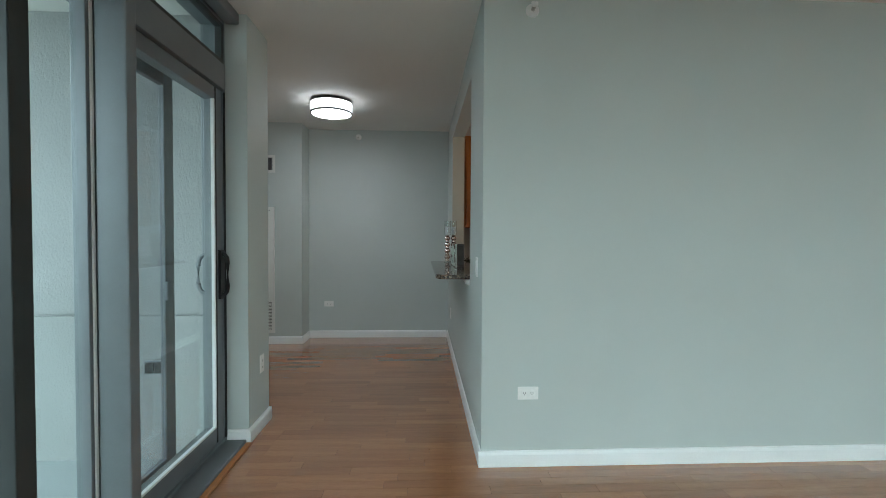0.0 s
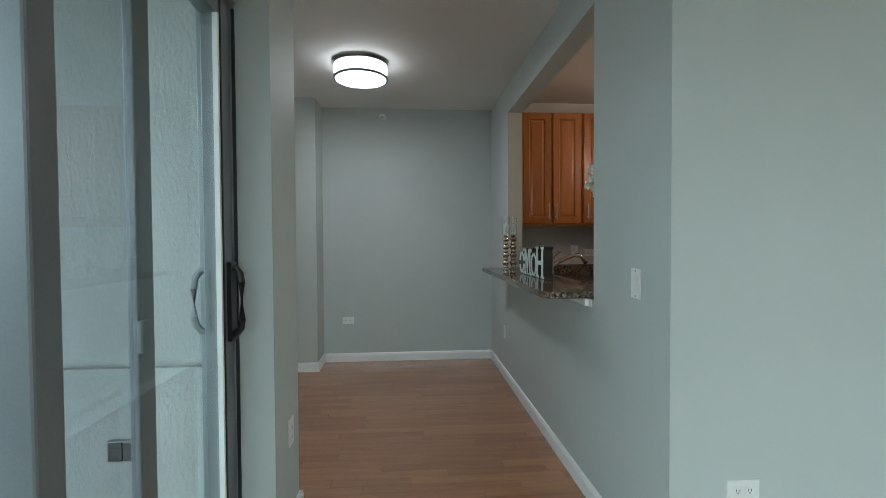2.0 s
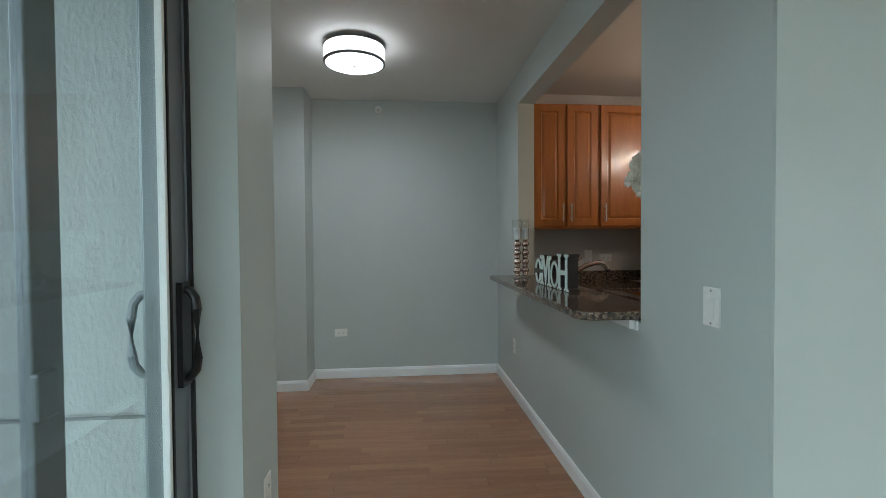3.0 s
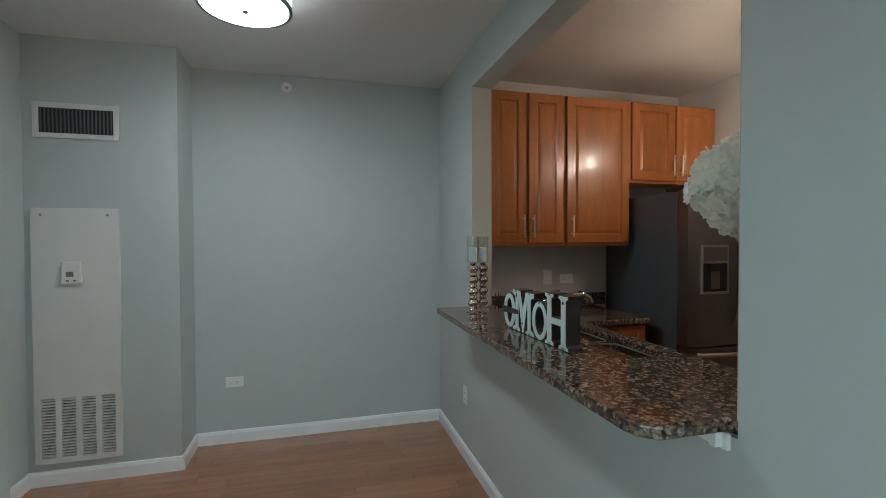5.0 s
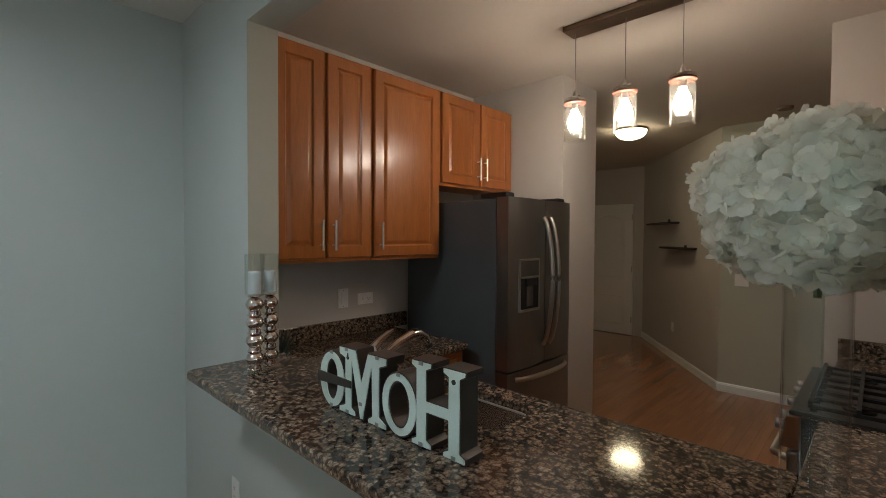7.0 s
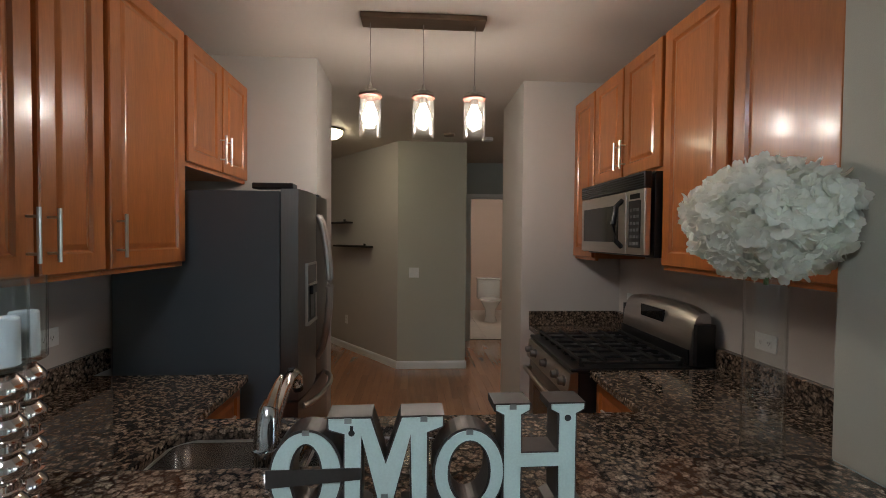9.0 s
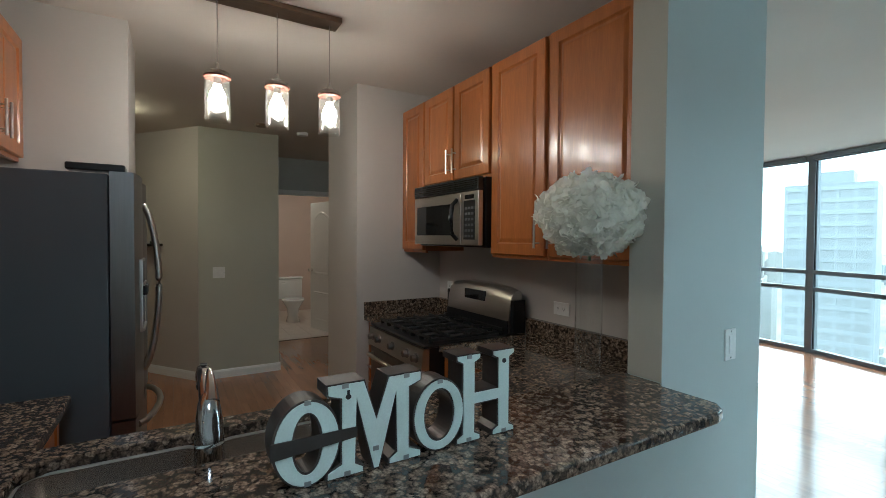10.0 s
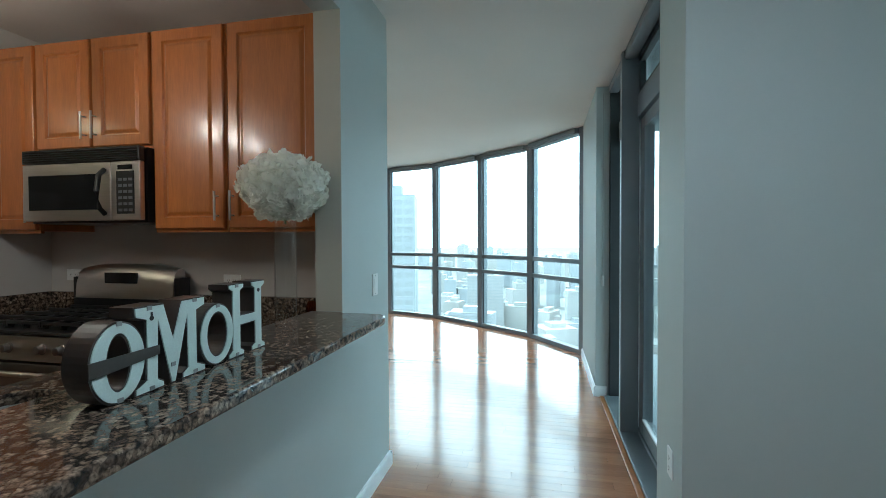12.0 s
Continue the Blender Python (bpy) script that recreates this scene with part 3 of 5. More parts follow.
for k in range(260):
    x, y, r = rng.uniform(-90, 10), rng.uniform(-150, -95), rng.uniform(2, 4)
    bmesh.ops.create_icosphere(park, subdivisions=1, radius=r, matrix=Matrix.Translation((x, y, GROUND + r * rng.uniform(0.6, 1.2))) @ Matrix.Diagonal((1, rng.uniform(0.8, 1.2), rng.uniform(0.7, 1.3), 1)))
tagged(solid("park_trees", park, TREES), "dark green park trees far below", "trees", kind="stuff")


# ---- kitchen cabinets ----
def facing(sign):
    """Local x along the run, local y out of the wall into the room: maps to the world for a run on the north (-1) or south (1) wall."""
    return sign


def panel_door(x0, x1, z0, z1, y, s, unit, pull_x, pull_z, material=None, drawer=False):
    """A raised-panel cabinet door whose back lies in the plane y and faces s along y."""
    material = material or WOOD
    bm = bmesh.new()
    t, fr = 0.020, 0.058 if not drawer else 0.035
    rings = ((0.0, 0.0), (0.0, t - 0.004), (0.004, t), (fr, t), (fr + 0.007, t - 0.009), (fr + 0.012, t - 0.009), (fr + 0.026, t - 0.003), (fr + 0.030, t - 0.002))
    loops = []
    for inset, dpt in rings:
        loops.append([bm.verts.new((x, y + s * dpt, z)) for x, z in ((x0 + inset, z0 + inset), (x1 - inset, z0 + inset), (x1 - inset, z1 - inset), (x0 + inset, z1 - inset))])
    for a, b in zip(loops, loops[1:]):
        for i in range(4):
            j = (i + 1) % 4
            bm.faces.new((a[i], a[j], b[j], b[i]))
    bm.faces.new(loops[0])
    bm.faces.new(loops[-1])
    leaf_ = part("drawer" if drawer else "door", bm, material, unit)
    yy = y + s * t
    if drawer:
        pts = [(pull_x - 0.06, yy, pull_z), (pull_x - 0.06, yy + s * 0.032, pull_z)], [(pull_x + 0.06, yy, pull_z), (pull_x + 0.06, yy + s * 0.032, pull_z)], [(pull_x - 0.085, yy + s * 0.032, pull_z), (pull_x + 0.085, yy + s * 0.032, pull_z)]
    else:
        pts = [(pull_x, yy, pull_z - 0.05), (pull_x, yy + s * 0.032, pull_z - 0.05)], [(pull_x, yy, pull_z + 0.05), (pull_x, yy + s * 0.032, pull_z + 0.05)], [(pull_x, yy + s * 0.032, pull_z - 0.075), (pull_x, yy + s * 0.032, pull_z + 0.075)]
    bm = bmesh.new()
    tube(pts[0], 0.004, 8, bm)
    tube(pts[1], 0.004, 8, bm)
    tube(pts[2], 0.006, 10, bm)
    part("handle", bm, NICKEL, leaf_, "satin nickel bar handle", True)


def upper(x0, x1, z0, z1, wall_y, depth, s, doors, label="honey maple wall cabinet with raised-panel doors"):
    """A wall cabinet with doors given as (x0, x1, handle x)."""
    unit = thing("wall_cabinet", ((x0 + x1) / 2, wall_y, z0), label, "cabinet", "kitchen wall cabinets")
    ya, yb = sorted((wall_y + s * 0.002, wall_y + s * depth))
    part("body", boxes((x0, x1, ya, yb, z0, z1)), WOODIN, unit)
    yf = wall_y + s * depth
    a, b = sorted((yf + s * 0.0005, yf + s * 0.014))
    part("light_rail", boxes((x0, x1, min(yf, yf - s * 0.02), max(yf, yf - s * 0.02), z0 - 0.014, z0 - 0.0005)), WOOD, unit)
    for d0, d1, hx in doors:
        panel_door(d0 + 0.004, d1 - 0.004, z0 + 0.006, z1 - 0.006, yf + s * 0.001, s, unit, hx, z0 + 0.12)
    return unit


NY, SY = 3.0, 0.135
CZ0, CZ1 = 1.402, 2.426
SZ0, SZ1 = 1.400, 2.458
upper(0.155, 0.724, CZ0, CZ1, NY, 0.36, -1, ((0.166, 0.437, 0.407), (0.447, 0.720, 0.477)))
upper(0.728, 1.248, CZ0, CZ1, NY, 0.36, -1, ((0.737, 1.243, 0.772),))
upper(1.252, 2.005, 1.854, CZ1, NY, 0.36, -1, ((1.262, 1.635, 1.605), (1.645, 2.00, 1.675)), "short honey maple cabinet over the fridge")
upper(0.165, 0.700, SZ0, SZ1, SY, 0.325, 1, ((0.19, 0.692, 0.657),))
upper(0.704, 1.146, SZ0, SZ1, SY, 0.325, 1, ((0.712, 1.140, 0.747),))
upper(1.150, 1.930, 1.854, SZ1, SY, 0.325, 1, ((1.160, 1.536, 1.506), (1.546, 1.924, 1.576)), "short honey maple cabinet over the microwave")
upper(1.934, 2.286, SZ0, SZ1, SY, 0.325, 1, ((1.940, 2.28, 1.975),))
structure("cabinet_filler", boxes((0.131, 0.1545, 2.66, 3.0, CZ0, CZ1)), WOODIN, "honey maple filler strip beside the wall cabinets", "trim")


def lower(x0, x1, wall_y, depth, s, fronts, hx):
    unit = thing("base_cabinet", ((x0 + x1) / 2, wall_y, 0), "honey maple base cabinet with a drawer over a door", "cabinet", "kitchen base cabinets")
    ya, yb = sorted((wall_y + s * 0.002, wall_y + s * depth))
    part("body", boxes((x0, x1, ya, yb, 0.10, 0.876)), WOODIN, unit)
    ka, kb = sorted((wall_y + s * 0.002, wall_y + s * (depth - 0.07)))
    part("toe_kick", boxes((x0, x1, ka, kb, 0.0, 0.099)), SHELF, unit)
    yf = wall_y + s * depth
    for z0, z1, drawer in fronts:
        panel_door(x0 + 0.008, x1 - 0.008, z0, z1, yf + s * 0.001, s, unit, (x0 + x1) / 2 if drawer else hx, (z0 + z1) / 2 if drawer else z1 - 0.12, drawer=drawer)


DR = ((0.70, 0.865, True), (0.115, 0.69, False))
lower(0.72, 1.18, NY, 0.62, -1, DR, 0.78)
lower(1.975, 2.286, SY, 0.60, 1, ((0.70, 0.865, True), (0.42, 0.69, True), (0.115, 0.41, True)), 2.03)
lower(0.72, 1.18, SY, 0.60, 1, DR, 1.08)
pen = thing("base_cabinet", (0.4, 1.5, 0), "honey maple sink base cabinet under the peninsula", "cabinet", "kitchen base cabinets")
part("body", boxes((0.131, 0.66, 0.80, 1.44, 0.10, 0.876), (0.131, 0.20, 1.44, 2.30, 0.10, 0.876), (0.62, 0.66, 1.44, 2.30, 0.10, 0.876), (0.20, 0.62, 1.44, 2.30, 0.10, 0.60)), WOODIN, pen)
part("toe_kick", boxes((0.131, 0.59, 0.80, 2.30, 0.0, 0.099)), SHELF, pen)
for y0, y1 in ((0.81, 1.26), (1.27, 1.75), (1.76, 2.28)):
    part("door", boxes((0.661, 0.68, y0, y1, 0.115, 0.865), bevel=0.003), WOOD, pen)

# ---- granite ----
CT = 0.914
SX0, SX1, SYA, SYB = 0.245, 0.598, 1.50, 2.335


def slab(name, rows, label, bevel=0.006):
    ob = tagged(solid(name, boxes(*rows, bevel=0), GRANITE), label, "countertop")
    if bevel:
        mod = ob.modifiers.new("edge", "BEVEL")
        mod.width, mod.segments, mod.limit_method = bevel, 3, "ANGLE"
    return ob


def outline_slab(name, outline, z0, z1, label, cat="countertop"):
    """A polished slab over a counter-clockwise outline."""
    bm = prism(outline, z0, z1)
    ob = tagged(solid(name, bm, GRANITE), label, cat)
    mod = ob.modifiers.new("edge", "BEVEL")
    mod.width, mod.segments, mod.limit_method = 0.007, 3, "ANGLE"
    return ob


bar_outline = [(0.155, OY0 + 0.002), (0.155, OY1 - 0.002), (-0.215, OY1 - 0.002), (-0.235, OY1 - 0.022), (-0.235, 0.72), (-0.225, 0.68), (-0.19, 0.645), (-0.002, 0.645), (-0.002, OY0 + 0.002)]
outline_slab("bar_top", bar_outline, 0.985, 1.018, "polished brown granite bar top on the half wall")
structure("bar_trim", boxes((-0.012, -0.0005, 0.64, 2.475, 0.945, 0.983), (-0.032, -0.012, 0.652, 0.67, 0.95, 0.983)), TRIM, "white painted trim under the bar top", "trim")


def sink_slab(x0, x1, y0, y1, z0, z1, radius):
    """A counter slab with a round-cornered sink cut-out."""
    bm = bmesh.new()
    hole = []
    for cx, cy, a0 in ((SX1 - radius, SYB - radius, 0), (SX0 + radius, SYB - radius, 90), (SX0 + radius, SYA + radius, 180), (SX1 - radius, SYA + radius, 270)):
        hole += [(cx + radius * math.cos(radians(a0 + 15 * k)), cy + radius * math.sin(radians(a0 + 15 * k))) for k in range(7)]
    levels = []
    for z in (z0, z1):
        loops = [[bm.verts.new((x, y, z)) for x, y in pts] for pts in (((x0, y0), (x1, y0), (x1, y1), (x0, y1)), hole)]
        edges = [bm.edges.new((lp[i], lp[(i + 1) % len(lp)])) for lp in loops for i in range(len(lp))]
        bmesh.ops.triangle_fill(bm, edges=edges, use_beauty=True, use_dissolve=False)
        levels.append(loops)
    for k in range(2):
        a, b = levels[0][k], levels[1][k]
        for i in range(len(a)):
            j = (i + 1) % len(a)
            bm.faces.new((a[i], a[j], b[j], b[i]))
    ob = tagged(solid("sink_counter", bm, GRANITE), "polished brown granite sink counter on the peninsula", "countertop")
    mod = ob.modifiers.new("edge", "BEVEL")
    mod.width, mod.segments, mod.limit_method = 0.005, 2, "ANGLE"


sink_slab(0.132, 0.69, 0.785, 2.42, CT - 0.036, CT, 0.07)
outline_slab("kitchen_counter", [(0.132, 2.4215), (0.6915, 2.4215), (0.6915, 2.3265), (1.185, 2.3265), (1.185, 2.998), (0.132, 2.998)], CT - 0.036, CT, "polished brown granite counter beside the fridge")
outline_slab("kitchen_counter", [(0.132, 0.137), (1.188, 0.137), (1.188, 0.7835), (0.132, 0.7835)], CT - 0.036, CT, "polished brown granite counter beside the stove")
outline_slab("kitchen_counter", [(1.962, 0.137), (2.288, 0.137), (2.288, 0.79), (1.962, 0.79)], CT - 0.036, CT, "narrow polished brown granite counter beyond the stove")
for rows in ((0.132, 1.29, 2.976, 2.998, CT + 0.001, 1.008), (0.152, 1.188, 0.137, 0.174, CT + 0.001, 1.012), (1.962, 2.265, 0.137, 0.174, CT + 0.001, 1.012), (2.266, 2.288, 0.152, 0.79, CT + 0.001, 1.012)):
    tagged(solid("backsplash", boxes(rows, bevel=0.002), GRANITE), "low polished brown granite backsplash strip", "backsplash")
tagged(solid("backsplash", boxes((0.1315, 0.150, 0.80, 2.48, CT + 0.001, 0.984)), GRANITE), "brown granite riser behind the bar", "backsplash")

# ---- sink and tap ----
sink = thing("kitchen_sink", (0.38, 1.9, 0.70), "double-bowl stainless steel undermount sink", "sink")
for y0, y1 in ((SYA - 0.006, 1.905), (1.935, SYB + 0.006)):
    x0, x1, zt, zb = SX0 - 0.006, SX1 + 0.006, CT - 0.0365, 0.70
    bm = bmesh.new()

    def ring(inset, z, n=6, r=0.05):
        pts = []
        for cx, cy, a0 in ((x1 - inset - r, y1 - inset - r, 0), (x0 + inset + r, y1 - inset - r, 90), (x0 + inset + r, y0 + inset + r, 180), (x1 - inset - r, y0 + inset + r, 270)):
            for k in range(n + 1):
                a = radians(a0 + 90 * k / n)
                pts.append(bm.verts.new((cx + r * math.cos(a), cy + r * math.sin(a), z)))
        return pts
    rows = [ring(-0.0, zt, r=0.05), ring(0.0, zt - 0.004), ring(0.008, zb + 0.03), ring(0.03, zb), ring(0.09, zb - 0.003)]
    for a, b in zip(rows, rows[1:]):
        for k in range(len(a)):
            j = (k + 1) % len(a)
            bm.faces.new((a[k], a[j], b[j], b[k]))
    bm.faces.new(rows[-1])
    lip = [(v.co.x, v.co.y, zt + 0.0005) for v in rows[0]]
    part("bowl", bm, SINKSTEEL, sink, smooth=True)
    part("rim", tube([(x + (0.006 if x < (x0 + x1) / 2 else -0.006), y + (0.006 if y < (y0 + y1) / 2 else -0.006), z) for x, y, z in lip + lip[:1]], 0.0045, 8), NICKEL, sink, "bright rolled rim", True)
    part("drain", lathe([(0.001, 0), (0.04, 0), (0.042, 0.004), (0.02, 0.003), (0.001, 0.002)], ((x0 + x1) / 2, (y0 + y1) / 2, zb - 0.002)), CHROME, sink, smooth=True)
part("flange", boxes((SX0 - 0.006, SX1 + 0.006, 1.9055, 1.9345, CT - 0.075, CT - 0.045), bevel=0.006), SINKSTEEL, sink, smooth=True)
tap = thing("kitchen_tap", (0.194, 1.937, CT), "chrome single-lever pull-out kitchen tap", "tap")
TY = 1.937
part("body", tube([(0.205, TY, CT), (0.205, TY, CT + 0.010), (0.205, TY, CT + 0.0105), (0.205, TY, 1.036), (0.205, TY, 1.039), (0.206, TY, 1.044), (0.211, TY, 1.09), (0.220, TY, 1.122), (0.230, TY, 1.138)], [0.036, 0.036, 0.0305, 0.0305, 0.0295, 0.030, 0.027, 0.022, 0.013], 24), CHROME, tap, smooth=True)
part("lever", tube([(0.214, TY - 0.004, 1.122), (0.238, TY - 0.006, 1.146), (0.268, TY - 0.006, 1.163), (0.296, TY - 0.006, 1.173)], [0.018, 0.013, 0.010, 0.006], 14), CHROME, tap, smooth=True)
spout = part("spout", tube([(0.218, TY, 1.055), (0.268, TY, 1.090), (0.328, TY, 1.120), (0.388, TY, 1.138), (0.432, TY, 1.139), (0.464, TY, 1.121), (0.480, TY, 1.094)], [0.019, 0.0175, 0.0165, 0.0165, 0.0175, 0.018, 0.0165], 16), CHROME, tap, smooth=True)
part("button", boxes((0.405, 0.428, TY - 0.008, TY + 0.008, 1.1565, 1.1595), bevel=0.001), RUBBER, spout, "black spray button")
part("spray_nozzle", tube([(0.4805, TY, 1.0935), (0.488, TY, 1.078)], [0.0165, 0.0155], 14), RUBBER, tap)

# ---- fridge ----
FX0, FX1, FY = 1.30, 1.995, 2.14
fridge = thing("fridge", (1.67, 2.6, 0), "stainless french-door fridge with charcoal sides and ice dispenser", "fridge")
part("cabinet", boxes((FX0, FX1, FY + 0.085, 2.98, 0.03, 1.735), bevel=0.006), FRIDGESIDE, fridge)
xm = 1.69


def bowed(x0, x1, z0, z1, yb, yf, bow=0.018, n=8):
    """A door slab with a gently bowed front."""
    row = [(x0 + (x1 - x0) * k / n, yf - bow * (1 - (2 * k / n - 1) ** 2)) for k in range(n + 1)]
    return prism(row + [(x1, yb), (x0, yb)], z0, z1)


d1 = part("door", bowed(FX0, xm - 0.003, 0.752, 1.745, FY + 0.08, FY), STEELV, fridge, "brushed steel door with dispenser", True)
d2 = part("door", bowed(xm + 0.003, FX1, 0.752, 1.745, FY + 0.08, FY), STEELV, fridge, smooth=True)
d3 = part("freezer_drawer", bowed(FX0, FX1, 0.06, 0.742, FY + 0.08, FY), STEELV, fridge, smooth=True)
part("hinge_cover", boxes((FX0 + 0.02, FX0 + 0.10, FY + 0.03, FY + 0.22, 1.746, 1.775), bevel=0.006), BLACK, fridge)
part("hinge_cover", boxes((FX1 - 0.10, FX1 - 0.02, FY + 0.03, FY + 0.22, 1.746, 1.775), bevel=0.006), BLACK, fridge)
for x, dd in ((xm - 0.036, d1), (xm + 0.036, d2)):
    part("handle", tube([(x, FY - 0.012 - 0.062 * math.sin(math.pi * k / 20) ** 0.6, 0.86 + 0.78 * k / 20) for k in range(21)], 0.014, 12), NICKEL, dd, "curved steel handle", True)
part("handle", tube([(FX0 + 0.07 + (FX1 - FX0 - 0.14) * k / 20, FY - 0.006 - 0.07 * math.sin(math.pi * k / 20) ** 0.6, 0.700 + 0.01 * math.sin(math.pi * k / 20)) for k in range(21)], 0.014, 12), NICKEL, d3, "curved steel handle", True)
part("dispenser_frame", boxes((FX0 + 0.085, FX0 + 0.097, FY - 0.024, FY + 0.0, 1.085, 1.392), (FX0 + 0.283, FX0 + 0.295, FY - 0.024, FY + 0.0, 1.085, 1.392), (FX0 + 0.097, FX0 + 0.283, FY - 0.024, FY + 0.0, 1.380, 1.392), (FX0 + 0.097, FX0 + 0.283, FY - 0.030, FY + 0.0, 1.085, 1.100), bevel=0.003), NICKEL, d1)
part("dispenser_niche", boxes((FX0 + 0.097, FX0 + 0.283, FY - 0.019, FY - 0.015, 1.10, 1.285)), BLACK, d1)
part("dispenser_panel", boxes((FX0 + 0.097, FX0 + 0.283, FY - 0.022, FY - 0.015, 1.285, 1.380)), STEELV, d1)
part("dispenser_lip", boxes((FX0 + 0.10, FX0 + 0.280, FY - 0.030, FY - 0.02, 1.279, 1.290), bevel=0.003), NICKEL, d1)
part("dispenser_chute", boxes((FX0 + 0.14, FX0 + 0.24, FY - 0.038, FY - 0.02, 1.235, 1.278), bevel=0.004), BLACK, d1)
part("dispenser_paddle", boxes((FX0 + 0.155, FX0 + 0.225, FY - 0.024, FY - 0.0195, 1.115, 1.23), bevel=0.003), STEELV, d1)
part("badge", boxes((FX1 - 0.09, FX1 - 0.055, FY - 0.009, FY - 0.006, 1.665, 1.675)), NICKEL, d2)

# ---- gas stove ----
EX0, EX1 = 1.195, 1.955
stove = thing("gas_stove", (1.53, 0.5, 0), "stainless gas stove with black cast-iron grates", "stove")
part("body", boxes((EX0, EX1, 0.17, 0.83, 0.03, 0.90), bevel=0.004), BLACK, stove)
part("cooktop", boxes((EX0, EX1, 0.28, 0.865, 0.901, 0.918), bevel=0.006), BLACK, stove)
oven = part("oven_door", boxes((EX0 + 0.01, EX1 - 0.01, 0.835, 0.87, 0.22, 0.77), bevel=0.008), STEELV, stove)
part("oven_window", boxes((EX0 + 0.13, EX1 - 0.13, 0.871, 0.874, 0.34, 0.64)), BLACKGLASS, oven)
part("handle", tube([(EX0 + 0.06, 0.87, 0.725), (EX0 + 0.08, 0.915, 0.73), (EX1 - 0.08, 0.915, 0.73), (EX1 - 0.06, 0.87, 0.725)], 0.013, 12), NICKEL, oven, smooth=True)
part("drawer", boxes((EX0 + 0.01, EX1 - 0.01, 0.835, 0.865, 0.05, 0.205), bevel=0.008), STEELV, stove)
cp = bmesh.new()
v = [cp.verts.new((x, y, z)) for x in (EX0, EX1) for y, z in ((0.835, 0.785), (0.885, 0.785), (0.87, 0.895), (0.835, 0.899))]
for f in ((0, 1, 2, 3), (7, 6, 5, 4), (0, 4, 5, 1), (1, 5, 6, 2), (2, 6, 7, 3), (3, 7, 4, 0)):
    cp.faces.new([v[i] for i in f])
panel_ = part("control_panel", cp, STEEL, stove)
for x in (1.265, 1.375, 1.575, 1.775, 1.885):
    part("knob", lathe([(0.001, 0), (0.026, 0), (0.026, 0.006), (0.020, 0.010), (0.018, 0.032), (0.012, 0.035), (0.001, 0.035)], (x, 0.876, 0.842), 18, axis="y"), STEELV, panel_, smooth=True)
for gx0, gx1 in ((EX0 + 0.04, EX0 + 0.27), (EX0 + 0.275, EX1 - 0.275), (EX1 - 0.27, EX1 - 0.04)):
    bm = bmesh.new()
    for y in (0.31, 0.435, 0.56, 0.685, 0.81):
        box(bm, gx0, gx1, y - 0.006, y + 0.006, 0.940, 0.954)
    for x in (gx0 + 0.006, (gx0 + gx1) / 2, gx1 - 0.006):
        box(bm, x - 0.006, x + 0.006, 0.304, 0.816, 0.928, 0.9399)
        box(bm, x - 0.008, x + 0.008, 0.31, 0.33, 0.918, 0.9279)
        box(bm, x - 0.008, x + 0.008, 0.79, 0.81, 0.918, 0.9279)
    part("grate", bm, IRON, stove)
for bx, by in ((EX0 + 0.155, 0.435), (EX0 + 0.155, 0.685), (1.575, 0.56), (EX1 - 0.155, 0.435), (EX1 - 0.155, 0.685)):
    part("burner", lathe([(0.001, 0), (0.045, 0), (0.045, 0.008), (0.03, 0.012), (0.03, 0.018), (0.001, 0.02)], (bx, by, 0.9185), 20), IRON, stove, smooth=True)
bg = bmesh.new()
prof = [(0.175, 0.92), (0.28, 0.92), (0.275, 1.02), (0.268, 1.10), (0.250, 1.17), (0.225, 1.198), (0.19, 1.20), (0.175, 1.18)]
n = 12
rows = []
for k in range(n + 1):
    u = k / n
    arch = 1 - 0.10 * (2 * u - 1) ** 4
    rows.append([bg.verts.new((EX0 + 0.03 + (EX1 - EX0 - 0.06) * u, y, 0.92 + (z - 0.92) * arch)) for y, z in prof])
for a, b in zip(rows, rows[1:]):
    for i in range(len(prof)):
        j = (i + 1) % len(prof)
        bg.faces.new((a[i], b[i], b[j], a[j]))
bg.faces.new(rows[0])
bg.faces.new(rows[-1][::-1])
guard = part("backguard", bg, STEEL, stove, "arched brushed steel backguard", True)
for x0, x1 in ((EX0 - 0.0, EX0 + 0.0295), (EX1 - 0.0295, EX1)):
    part("end_cap", prism([(x0, 0.172), (x1, 0.172), (x1, 0.262), (x0, 0.262)], 0.92, 1.12), BLACK, stove)
part("vent_trim", boxes((EX0 + 0.03, EX1 - 0.03, 0.281, 0.287, 0.922, 0.995)), BLACK, guard)
part("display", prism([(1.475, 0.262), (1.705, 0.262), (1.705, 0.276), (1.475, 0.276)], 1.085, 1.15), BLACKGLASS, guard)

# ---- microwave ----
MX0, MX1, MZ0, MZ1 = 1.154, 1.928, 1.439, 1.838
micro = thing("microwave", (1.49, 0.35, MZ0), "stainless over-the-range microwave with black vent", "microwave")
part("case", boxes((MX0, MX1, 0.137, 0.505, MZ0, MZ1), bevel=0.004), BLACK, micro)
vent = part("vent_grille", boxes((MX0, MX1, 0.521, 0.555, MZ1 - 0.075, MZ1), bevel=0.004), BLACK, micro)
for k in range(5):
    part("slat", boxes((MX0 + 0.01, MX1 - 0.01, 0.5555, 0.559, MZ1 - 0.066 + 0.012 * k, MZ1 - 0.060 + 0.012 * k)), BLACKGLASS, vent)
mdoor = part("door", boxes((MX0 + 0.185, MX1, 0.521, 0.553, MZ0 + 0.012, MZ1 - 0.078), bevel=0.005), STEEL, micro)
